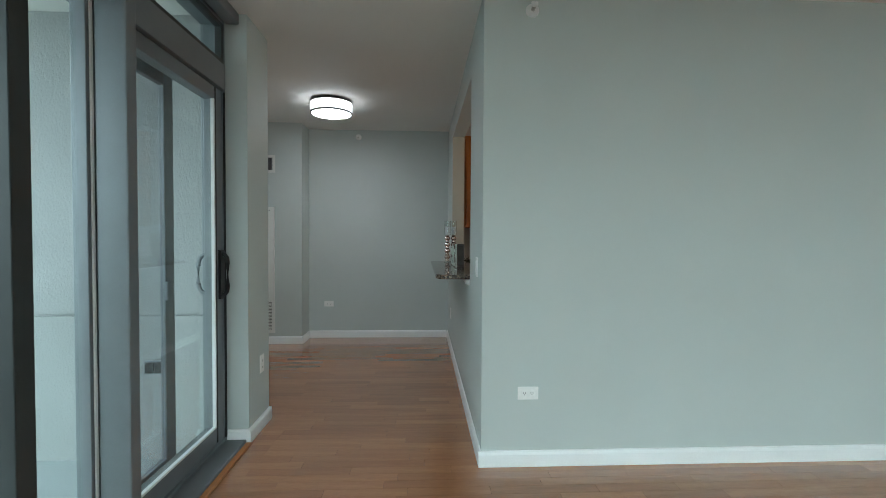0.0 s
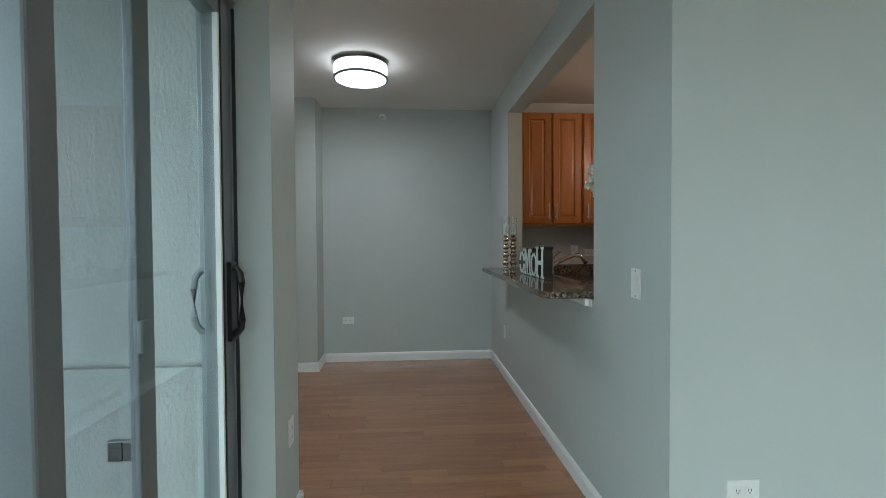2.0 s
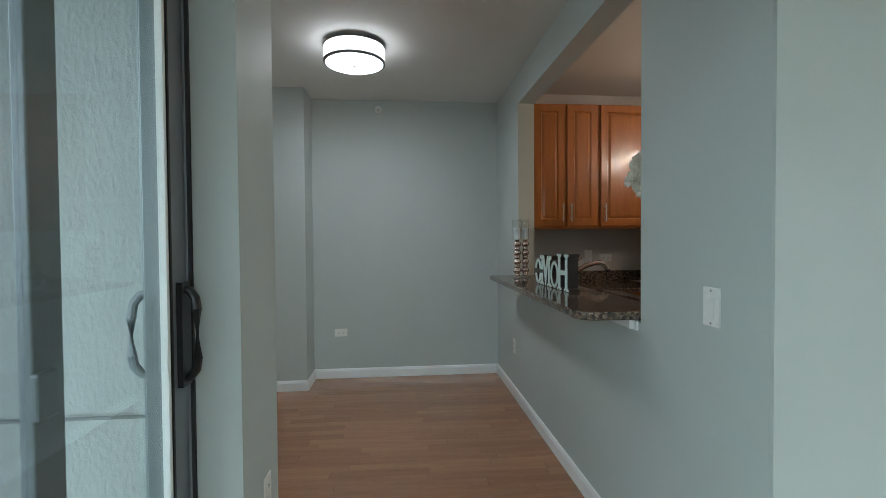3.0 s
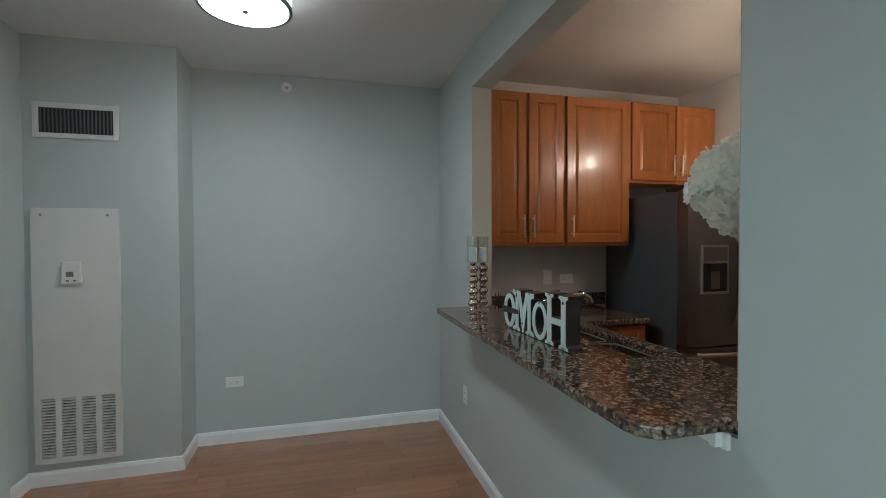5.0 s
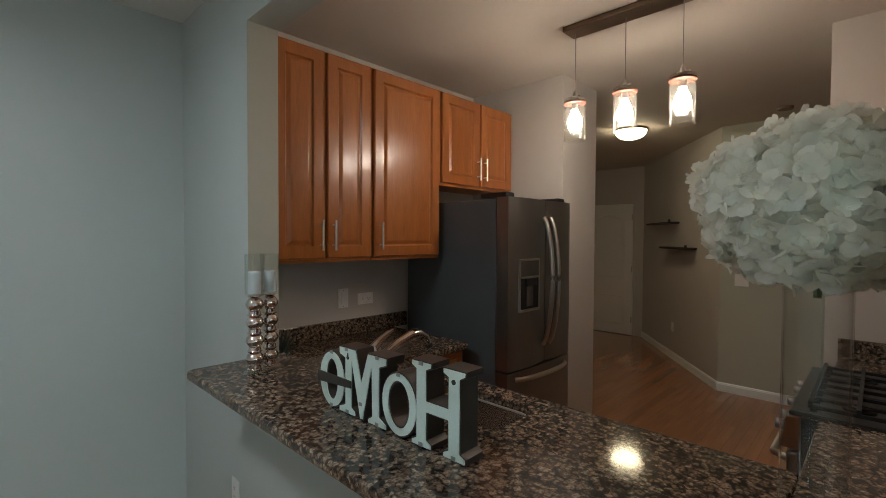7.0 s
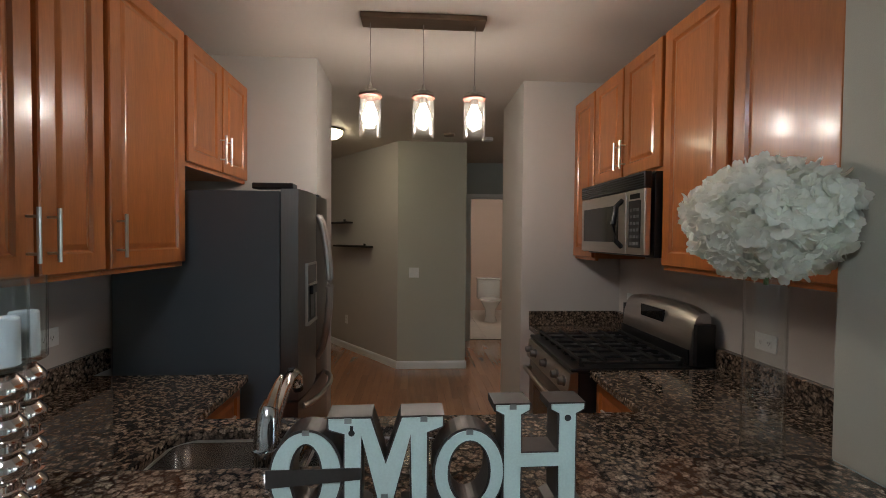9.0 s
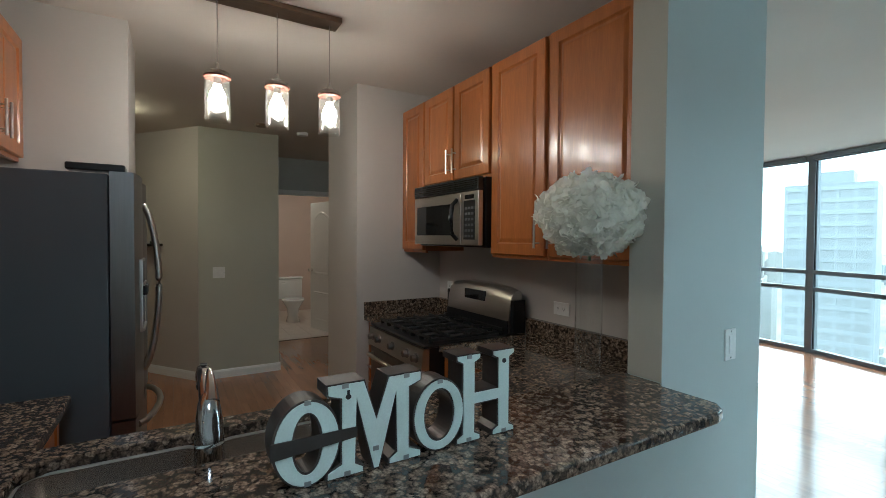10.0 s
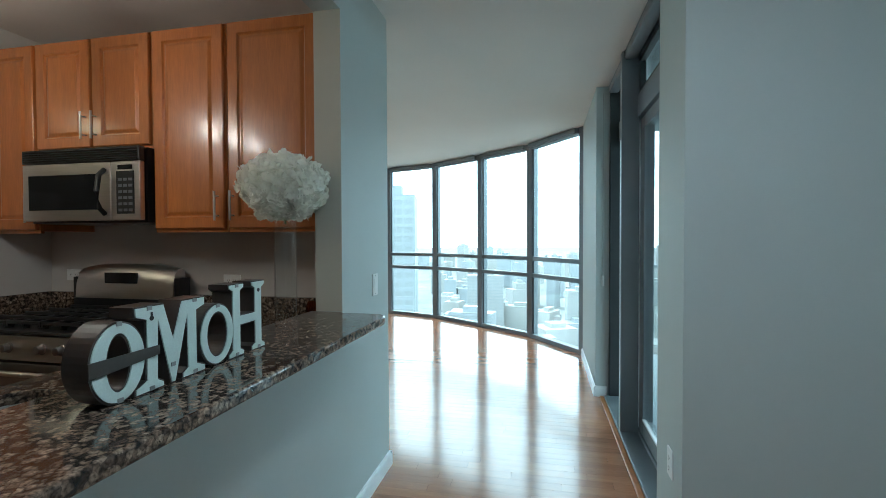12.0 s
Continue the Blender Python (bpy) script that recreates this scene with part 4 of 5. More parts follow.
part("window", boxes((MX0 + 0.265, MX1 - 0.045, 0.5535, 0.556, MZ0 + 0.07, MZ1 - 0.14)), BLACKGLASS, mdoor)
part("handle", tube([(MX0 + 0.222, 0.553, MZ0 + 0.045), (MX0 + 0.222, 0.585, MZ0 + 0.075), (MX0 + 0.222, 0.60, MZ0 + 0.16), (MX0 + 0.222, 0.585, MZ0 + 0.25), (MX0 + 0.222, 0.553, MZ0 + 0.28)], 0.013, 12), BLACK, mdoor, smooth=True)
mpan = part("control_panel", boxes((MX0, MX0 + 0.181, 0.521, 0.553, MZ0 + 0.012, MZ1 - 0.078), bevel=0.005), STEEL, micro)
keys = part("keypad", boxes((MX0 + 0.035, MX0 + 0.145, 0.5535, 0.556, MZ0 + 0.045, MZ1 - 0.13)), BLACK, mpan)
part("display", boxes((MX0 + 0.045, MX0 + 0.135, 0.5535, 0.5565, MZ1 - 0.122, MZ1 - 0.098)), BLACKGLASS, mpan)
for r in range(6):
    for c in range(3):
        part("button", boxes((MX0 + 0.044 + 0.032 * c, MX0 + 0.068 + 0.032 * c, 0.5562, 0.5575, MZ0 + 0.058 + 0.032 * r, MZ0 + 0.072 + 0.032 * r)), LEGEND, keys)

# ---- lamps ----
lamp = thing("ceiling_lamp", (-1.23, 2.05, H), "lit white drum flush ceiling lamp with metal rim", "ceiling lamp")
part("canopy", lathe([(0.001, 0), (0.135, 0), (0.135, -0.03), (0.001, -0.03)], (-1.23, 2.05, H - 0.0005), 40), BRONZE, lamp, smooth=True)
# Added disc that stops the glowing shade's upward spill onto the ceiling.
part("top_plate", lathe([(0.001, -0.0301), (0.202, -0.0301), (0.202, -0.0318), (0.001, -0.0318)], (-1.23, 2.05, H), 48), ALU, lamp, smooth=True)
part("shade", lathe([(0.001, -0.032), (0.198, -0.032), (0.2, -0.035), (0.2, -0.128), (0.190, -0.128), (0.001, -0.128)], (-1.23, 2.05, H), 48), DRUM, lamp, "glowing white drum shade", True)
part("diffuser", lathe([(0.001, -0.1285), (0.1985, -0.1285), (0.196, -0.133), (0.12, -0.142), (0.001, -0.146)], (-1.23, 2.05, H), 48), DIFFUSER, lamp, "glowing white diffuser", True)
part("rim", lathe([(0.2005, -0.118), (0.204, -0.118), (0.204, -0.134), (0.2005, -0.134)], (-1.23, 2.05, H), 48), ALU, lamp, smooth=True)
part("finial", lathe([(0.001, -0.160), (0.010, -0.157), (0.014, -0.150), (0.010, -0.1455), (0.001, -0.1455)], (-1.23, 2.05, H), 16), NICKEL, lamp, smooth=True)

pend = thing("pendant_lamp", (1.45, 1.56, H), "three-light pendant with jar shades on a bronze bar", "pendant lamp")
part("canopy_bar", boxes((1.39, 1.51, 1.25, 1.87, H - 0.028, H - 0.0005), bevel=0.004), BRONZE, pend)
for y in (1.30, 1.56, 1.825):
    x, top = 1.45, 2.235
    part("cord", tube([(x, y, H - 0.03), (x, y, 2.4), (x, y, top + 0.05)], 0.0022, 8), CORD, pend)
    cap = part("cap", lathe([(0.001, 0.056), (0.008, 0.056), (0.010, 0.034), (0.020, 0.030), (0.022, 0.0185), (0.001, 0.0185)], (x, y, top), 20), NICKEL, pend, smooth=True)
    part("wing_screw", tube([(x, y - 0.030, top + 0.026), (x, y - 0.012, top + 0.030), (x, y + 0.012, top + 0.030), (x, y + 0.030, top + 0.026)], [0.0045, 0.0028, 0.0028, 0.0045], 8), NICKEL, cap, smooth=True)
    part("socket", lathe([(0.001, -0.052), (0.016, -0.052), (0.017, -0.012), (0.001, -0.012)], (x, y, top), 16), NICKEL, cap, smooth=True)
    lid = part("lid", lathe([(0.001, 0.018), (0.044, 0.018), (0.054, 0.012), (0.056, 0.004), (0.056, -0.002), (0.001, -0.002)], (x, y, top), 28), JAR, pend, "thick clear glass lid", True)
    lid.visible_shadow = False
    part("seal", lathe([(0.052, -0.0025), (0.0575, -0.004), (0.0585, -0.008), (0.0575, -0.0115), (0.052, -0.0125)], (x, y, top), 28), SEAL, lid, "red-brown rubber seal", True)
    bm = lathe([(0.046, -0.013), (0.053, -0.03), (0.055, -0.05), (0.055, -0.200), (0.0565, -0.206), (0.053, -0.208), (0.0515, -0.20), (0.052, -0.05), (0.050, -0.032), (0.043, -0.014)], (x, y, top), 32)
    jar = part("jar", bm, JAR, pend, "clear glass jar shade", True)
    jar.visible_shadow = False
    part("bulb", lathe([(0.001, -0.158), (0.020, -0.152), (0.033, -0.135), (0.037, -0.110), (0.032, -0.082), (0.018, -0.055), (0.012, -0.0125), (0.001, -0.0125)], (x, y, top), 20), BULB, pend, "glowing warm bulb", True)

dome = thing("dome_lamp", (3.88, 2.49, H), "lit warm dome lamp on the hallway ceiling", "ceiling lamp")
part("base", lathe([(0.001, 0), (0.16, 0), (0.16, -0.02), (0.001, -0.02)], (3.88, 2.49, H - 0.0005), 32), BRONZE, dome, smooth=True)
part("shade", lathe([(0.001, -0.0205), (0.15, -0.0205), (0.14, -0.05), (0.10, -0.085), (0.05, -0.10), (0.001, -0.104)], (3.88, 2.49, H), 32), DOME, dome, "glowing frosted dome", True)
# Added out of view to light the bathroom; the dome shape is assumed.
bath_fill_lamp = thing("dome_lamp", (7.0, 0.3, H), "unseen warm dome lamp added to light the bathroom", "ceiling lamp")
part("base", lathe([(0.001, 0), (0.16, 0), (0.16, -0.02), (0.001, -0.02)], (7.0, 0.3, H - 0.0005), 32), BRONZE, bath_fill_lamp, smooth=True)
part("shade", lathe([(0.001, -0.0205), (0.15, -0.0205), (0.14, -0.05), (0.10, -0.085), (0.05, -0.10), (0.001, -0.104)], (7.0, 0.3, H), 32), BATHDOME, bath_fill_lamp, "glowing frosted dome", True)
det = thing("smoke_detector", (3.96, 1.24, H), "small reddish brown ceiling sensor", "smoke detector")
part("cover", lathe([(0.001, 0), (0.06, 0), (0.055, -0.022), (0.001, -0.026)], (3.96, 1.24, H - 0.0005), 24), BRONZE, det, smooth=True)
det = thing("smoke_detector", (4.12, 0.80, H), "small white ceiling smoke detector", "smoke detector")
part("cover", lathe([(0.001, 0), (0.06, 0), (0.055, -0.03), (0.001, -0.034)], (4.12, 0.80, H - 0.0005), 24), PLASTIC, det, smooth=True)


# ---- plates on the walls ----
def plate(name, at, along, out, label, category, wide=True, slots=True):
    """A cover plate centred at a point; along and out are unit vectors of the wall."""
    a, o = Vector((*along, 0)), Vector((*out, 0))
    m = Matrix(((a.x, o.x, 0, at[0]), (a.y, o.y, 0, at[1]), (0, 0, 1, at[2]), (0, 0, 0, 1)))
    ob = thing(name, at, label, category, category + " plates")
    w, h = (0.058, 0.036) if wide else (0.036, 0.058)
    if wide == "square":
        h = 0.058

    def put(rows, bevel=0.0):
        bm = boxes(*rows, bevel=bevel)
        bm.transform(m)
        return bm
    part("cover", put([(-w, w, 0.0005, 0.0065, -h, h)], 0.002), PLASTIC, ob)
    if slots:
        for s in (-1, 1):
            cx, cz = (s * 0.021, 0) if wide else (0, s * 0.021)
            face = part("socket", put([(cx - 0.015, cx + 0.015, 0.0066, 0.0085, cz - 0.015, cz + 0.015)], 0.001), PLASTIC, ob)
            part("slot", put([(cx - 0.007, cx - 0.005, 0.0086, 0.0092, cz - 0.003, cz + 0.006), (cx + 0.005, cx + 0.007, 0.0086, 0.0092, cz - 0.003, cz + 0.006), (cx - 0.002, cx + 0.002, 0.0086, 0.0092, cz - 0.010, cz - 0.006)]), DARKSLOT, face)
    else:
        part("rocker", put([(-0.016, 0.016, 0.0066, 0.010, -0.033, 0.033)], 0.0015), PLASTIC, ob)
        part("screw", put([(-0.003, 0.003, 0.0066, 0.0078, 0.046, 0.052), (-0.003, 0.003, 0.0066, 0.0078, -0.052, -0.046)] if not wide else [(-0.05, -0.045, 0.0066, 0.0078, -0.003, 0.003)]), CLIP, ob)
    return ob


OUTLET = "white horizontal double wall outlet"
plate("outlet", (0.261, -0.012, 0.411), (1, 0), (0, -1), OUTLET, "outlet")
plate("outlet", (-1.507, 3.285, 0.43), (1, 0), (0, -1), OUTLET, "outlet")
plate("outlet", (0.0, 2.62, 0.415), (0, 1), (-1, 0), "white upright double wall outlet under the bar", "outlet", False)
plate("outlet", (-1.40, 0.555, 0.432), (0, 1), (1, 0), "white upright double wall outlet on the pier", "outlet", False)
plate("light_switch", (0.0, 0.213, 1.101), (0, 1), (-1, 0), "white rocker light switch on the wall end", "switch", False, False)
plate("outlet", (0.955, 3.0, 1.125), (1, 0), (0, -1), OUTLET + " over the backsplash", "outlet")
plate("light_switch", (0.79, 3.0, 1.14), (1, 0), (0, -1), "white single switch over the backsplash", "switch", False, False)
plate("outlet", (0.93, 0.135, 1.10), (1, 0), (0, 1), OUTLET + " over the backsplash", "outlet")
plate("outlet", (2.10, 0.135, 1.12), (1, 0), (0, 1), OUTLET + " beside the stove", "outlet")
plate("light_switch", (4.38, 1.60, 1.115), (0, 1), (-1, 0), "white double light switch on the hallway wall end", "switch", "square", False)
dd = Vector((1.968, 1.46)).normalized()
plate("outlet", (5.36 - dd.y * 0.002, 2.508 + dd.x * 0.002, 0.40), (dd.x, dd.y), (-dd.y, dd.x), "white upright wall outlet in the hallway", "outlet", False)


def sprinkler(at, out):
    ob = thing("sprinkler", at, "white sidewall fire sprinkler on a round plate", "sprinkler", "sprinklers")
    ax = "y"
    s = out
    part("escutcheon", lathe([(0.001, 0), (0.038, 0), (0.034, s * 0.010), (0.018, s * 0.016), (0.001, s * 0.016)], at, 24, axis=ax), PLASTIC, ob, smooth=True)
    part("nozzle", lathe([(0.001, s * 0.016), (0.012, s * 0.016), (0.010, s * 0.05), (0.001, s * 0.05)], at, 14, axis=ax), NICKEL, ob, smooth=True)
    part("deflector", boxes((at[0] - 0.018, at[0] + 0.018, min(at[1] + s * 0.05, at[1] + s * 0.056), max(at[1] + s * 0.05, at[1] + s * 0.056), at[2] - 0.004, at[2] + 0.022)), PLASTIC, ob)


sprinkler((0.265, -0.0125, 2.52), -1)
sprinkler((-1.136, 3.2845, 2.53), -1)

# ---- closet front: grille, access panel, thermostat ----
CY0 = 2.955
grille = thing("vent_grille", (-2.28, CY0, 2.03), "white wall air grille with dark slats", "vent")
GX0, GX1, GZ0, GZ1 = -2.50, -2.066, 2.03, 2.235
part("frame", boxes((GX0, GX0 + 0.03, CY0 - 0.012, CY0 - 0.0005, GZ0, GZ1), (GX1 - 0.03, GX1, CY0 - 0.012, CY0 - 0.0005, GZ0, GZ1), (GX0 + 0.03, GX1 - 0.03, CY0 - 0.012, CY0 - 0.0005, GZ1 - 0.03, GZ1), (GX0 + 0.03, GX1 - 0.03, CY0 - 0.012, CY0 - 0.0005, GZ0, GZ0 + 0.03), bevel=0.002), PANEL, grille)
part("backing", boxes((GX0 + 0.03, GX1 - 0.03, CY0 - 0.0035, CY0 - 0.0005, GZ0 + 0.03, GZ1 - 0.03)), DARKSLOT, grille)
for k in range(19):
    x = GX0 + 0.04 + (GX1 - GX0 - 0.08) * k / 18
    part("slat", boxes((x - 0.003, x + 0.003, CY0 - 0.010, CY0 - 0.004, GZ0 + 0.03, GZ1 - 0.03)), LEGEND, grille)
access = thing("access_panel", (-2.29, CY0, 0.135), "cream metal access panel with louvred vent slots", "access panel")
PX0, PX1, PZ0, PZ1, LZ0, LZ1 = -2.512, -2.074, 0.135, 1.625, 0.170, 0.515
cols = [(PX0 + 0.032 + 0.101 * k, PX0 + 0.032 + 0.101 * k + 0.072) for k in range(4)]
part("panel", boxes((PX0, PX1, CY0 - 0.024, CY0 - 0.0005, LZ1, PZ1)), PANEL, access)
part("bottom_rail", boxes((PX0, PX1, CY0 - 0.024, CY0 - 0.0005, PZ0, LZ0)), PANEL, access)
for x0, x1 in [(PX0, cols[0][0]), (cols[3][1], PX1)] + [(cols[k][1], cols[k + 1][0]) for k in range(3)]:
    part("stile", boxes((x0, x1, CY0 - 0.024, CY0 - 0.0005, LZ0, LZ1)), PANEL, access)
part("backing", boxes((cols[0][0], cols[3][1], CY0 - 0.004, CY0 - 0.0005, LZ0, LZ1)), DARKSLOT, access)
for a, b in cols:
    for k in range(20):
        z = LZ0 + 0.006 + 0.0171 * k
        part("louvre", boxes((a, b, CY0 - 0.022, CY0 - 0.006, z, z + 0.0085)), PANEL, access)
for x in (PX0 + 0.05, PX1 - 0.055):
    part("screw", lathe([(0.001, 0), (0.008, 0), (0.007, -0.003), (0.001, -0.003)], (x, CY0 - 0.024, 1.585), 14, axis="y"), CLIP, access, smooth=True)
therm = thing("thermostat", (-2.308, CY0 - 0.036, 1.185), "small white wall thermostat with grey display", "thermostat")
part("housing", boxes((-2.358, -2.259, CY0 - 0.048, CY0 - 0.0245, 1.185, 1.313), bevel=0.005), PLASTIC, therm)
part("display", boxes((-2.333, -2.295, CY0 - 0.0495, CY0 - 0.0482, 1.225, 1.255)), LCD, therm)
part("button", boxes((-2.333, -2.318, CY0 - 0.0495, CY0 - 0.0482, 1.198, 1.206), (-2.298, -2.283, CY0 - 0.0495, CY0 - 0.0482, 1.198, 1.206)), LEGEND, therm)

# ---- hallway and bathroom ----
for off, z, a, b in ((0, 1.71, 1.04, 1.90), (0, 1.40, 0.53, 1.36)):
    ob = thing("wall_shelf", (4.9, 2.2, z), "black floating wall shelf in the hallway", "shelf", "hall shelves")
    m = Matrix(((dd.x, -dd.y, 0, 4.382), (dd.y, dd.x, 0, 1.79), (0, 0, 1, 0), (0, 0, 0, 1)))
    bm = boxes((a, b, 0.001, 0.13, z - 0.012, z + 0.012), bevel=0.003)
    bm.transform(m)
    part("board", bm, SHELF, ob)
    bm = boxes((a, a + 0.02, 0.11, 0.13, z + 0.0125, z + 0.04))
    bm.transform(m)
    part("lip", bm, SHELF, ob)
structure("door_frame", boxes((5.782, 5.7995, -0.182, -0.12, 0, 2.165), (5.782, 5.7995, 0.78, 0.842, 0, 2.165), (5.782, 5.7995, -0.12, 0.78, 2.1, 2.165), (5.7995, 5.9, -0.12, -0.102, 0, 2.1), (5.7995, 5.9, 0.762, 0.78, 0, 2.1)), TRIM, "white painted bathroom door frame", "trim")


def interior_door(name, m, width, label):
    ob = tagged(new(name), label, "door", kind="structure")
    bm = boxes((0, width, 0, 0.035, 0.01, 2.05), bevel=0.002)
    bm.transform(m)
    slab_ = part("leaf", bm, DOORWHITE, ob)
    for z0, z1, arch in ((0.16, 0.62, 0), (0.72, 0.80, 0), (0.90, 1.90, 1)):
        if z1 - z0 < 0.2:
            continue
        for yy, s in ((0.035, 1), (0.0, -1)):
            bm = bmesh.new()
            top = [(width - 0.12 - (width - 0.24) * k / 10, z1 - (0.09 * abs(2 * k / 10 - 1) ** 1.6 if arch else 0)) for k in range(11)]
            outer = [(0.12, z0), (width - 0.12, z0)] + top
            cx, cz = width / 2, (z0 + z1) / 2
            loops = []
            for k, dpt in ((1.0, 0.0005), (0.97, 0.007), (0.90, 0.007), (0.82, 0.002), (0.80, 0.004)):
                loops.append([bm.verts.new((cx + (x - cx) * (1 - (1 - k) * 1.4), yy + s * dpt, cz + (z - cz) * (1 - (1 - k) * (0.5 if arch else 0.8)))) for x, z in outer])
            for a, b in zip(loops, loops[1:]):
                for i in range(len(a)):
                    j = (i + 1) % len(a)
                    bm.faces.new((a[i], a[j], b[j], b[i]))
            bm.faces.new(loops[-1])
            bm.transform(m)
            part("raised_panel", bm, DOORWHITE, slab_)
    bm = lathe([(0.001, 0.0355), (0.028, 0.0355), (0.026, 0.042), (0.011, 0.05), (0.011, 0.07), (0.026, 0.085), (0.026, 0.1), (0.001, 0.106)], (width - 0.06, 0, 0.96), 18, axis="y")
    bm.transform(m)
    part("knob", bm, NICKEL, slab_, smooth=True)
    bm = boxes(*[(0.0, 0.02, 0.0355, 0.040, z, z + 0.09) for z in (0.2, 1.0, 1.8)])
    bm.transform(m)
    part("hinge", bm, NICKEL, slab_)


interior_door("door_2", pose(5.905, -0.115, 0, 0, 0, 12), 0.74, "open white arched-panel bathroom door")
interior_door("door_3", pose(6.349, 3.40, 0, 0, 0, 90), 0.76, "closed white panel door at the hallway end")
bathfloor = structure("bath_floor", boxes((5.84, 8.5, -0.9, 1.07, -0.012, 0.004)), DARKSLOT, "pale square floor tiles of the bathroom", "floor")
tile_me = None
for i in range(9):
    for j in range(7):
        x0, y0 = 5.845 + 0.295 * i, -0.895 + 0.28 * j
        part("tile", boxes((x0, x0 + 0.291, y0, y0 + 0.276, 0.0042, 0.010)), TILE, bathfloor)
toilet = thing("toilet", (7.4, 0.21, 0.01), "white ceramic two-piece toilet", "toilet")
bm = lathe([(0.001, 0.01), (0.115, 0.01), (0.11, 0.04), (0.085, 0.12), (0.10, 0.24), (0.17, 0.36), (0.185, 0.385), (0.001, 0.385)], (0, 0, 0), 28)
bm.transform(pose(7.28, 0.21, 0) @ Matrix.Diagonal((1.35, 1, 1, 1)))
part("bowl", bm, CERAMIC, toilet, smooth=True)
bm = lathe([(0.001, 0.386), (0.19, 0.386), (0.192, 0.40), (0.185, 0.415), (0.001, 0.42)], (0, 0, 0), 28)
bm.transform(pose(7.28, 0.21, 0) @ Matrix.Diagonal((1.3, 1, 1, 1)))
part("seat_lid", bm, CERAMIC, toilet, smooth=True)
part("tank", boxes((7.48, 7.66, 0.0, 0.42, 0.386, 0.74), bevel=0.02), CERAMIC, toilet, smooth=True)
part("tank_lid", boxes((7.47, 7.67, -0.01, 0.43, 0.741, 0.775), bevel=0.01), CERAMIC, toilet, smooth=True)
part("flush_lever", tube([(7.479, 0.36, 0.68), (7.46, 0.36, 0.68), (7.46, 0.30, 0.675)], 0.006, 8), CHROME, toilet, smooth=True)


# ---- things on the bar ----
BZ = 1.0185


def holder(x, y, tall):
    ob = thing("candle_holder", (x, y, BZ), "stacked mercury-glass ball candle holder with glass chimney", "candle holder", "candle holders")
    part("foot", lathe([(0.001, 0), (0.040, 0), (0.040, 0.004), (0.018, 0.010), (0.001, 0.010)], (x, y, BZ), 28), CLEAR, ob, "clear glass foot", True)
    prof = [(0.001, 0.0105)]
    n_ = 4
    hh = tall / n_
    for k in range(n_):
        z0 = 0.012 + k * hh
        prof += [(0.025, z0), (0.026, z0 + 0.003), (0.021, z0 + 0.005), (0.021, z0 + 0.016)]
        prof += [(0.017 + 0.0145 * math.sin(math.pi * q / 8), z0 + 0.017 + (hh - 0.018) * q / 8) for q in range(0, 9)]
    prof += [(0.012, 0.012 + tall), (0.026, 0.018 + tall), (0.001, 0.020 + tall)]
    part("stem", lathe(prof, (x, y, BZ), 28), ROSE, ob, "silvered ball stem", True)
    z = BZ + tall + 0.0205
    chim = part("chimney", lathe([(0.001, 0.0), (0.031, 0.0), (0.0335, 0.004), (0.034, 0.150), (0.032, 0.150), (0.031, 0.006), (0.001, 0.005)], (x, y, z), 32), CLEAR, ob, "clear glass chimney", True)
    chim.visible_shadow = False
    part("candle", lathe([(0.001, 0.0065), (0.022, 0.0065), (0.022, 0.083), (0.019, 0.087), (0.001, 0.085)], (x, y, z), 24), WAX, ob, smooth=True)


holder(-0.066, 2.276, 0.262)
holder(0.000, 2.297, 0.262)

# block letters, seen from behind: the letters face the kitchen
sign = thing("letter_sign", (0.0, 1.55, BZ), "standing block-letter sign, white back with dark tin sides", "sign")


def letter(name, polys, x_front, depth, label):
    """polys: closed outlines in (y, z); thin card on the dining side, tin body behind."""
    body, card = bmesh.new(), bmesh.new()
    for poly in polys:
        for bm, xa, xb, shrink in ((body, x_front + 0.003, x_front + depth, 0.0), (card, x_front, x_front + 0.0028, 0.0042)):
            cy, cz = sum(p[0] for p in poly) / len(poly), sum(p[1] for p in poly) / len(poly)
            pp = []
            k_ = len(poly)
            for i in range(k_):
                p0, p1, p2 = Vector(poly[i - 1]), Vector(poly[i]), Vector(poly[(i + 1) % k_])
                e1, e2 = (p1 - p0).normalized(), (p2 - p1).normalized()
                nn = Vector((-(e1.y + e2.y), e1.x + e2.x))
                nn = nn.normalized() if nn.length > 1e-6 else Vector((0, 0))
                pp.append(p1 + nn * shrink)
            fa, fb = [bm.verts.new((xa, p.x, p.y)) for p in pp], [bm.verts.new((xb, p.x, p.y)) for p in pp]
            bm.faces.new(fa)
            bm.faces.new(fb[::-1])
            for i in range(k_):
                j = (i + 1) % k_
                bm.faces.new((fa[i], fb[i], fb[j], fa[j]))
    ob = part(name, body, TIN, sign, label)
    part("back_card", card, MINT, ob, "mint white backing card")
    return ob


def ringed(cy, cz, ry, rz, ty, tz, a0, a1, n_=10):
    """Quads of an oval ring from angle a0 to a1."""
    out = []
    for k in range(n_):
        a, b = radians(a0 + (a1 - a0) * k / n_), radians(a0 + (a1 - a0) * (k + 1) / n_)
        out.append([(cy + (ry - ty) * math.cos(a), cz + (rz - tz) * math.sin(a)), (cy + ry * math.cos(a), cz + rz * math.sin(a)), (cy + ry * math.cos(b), cz + rz * math.sin(b)), (cy + (ry - ty) * math.cos(b), cz + (rz - tz) * math.sin(b))])
    return out


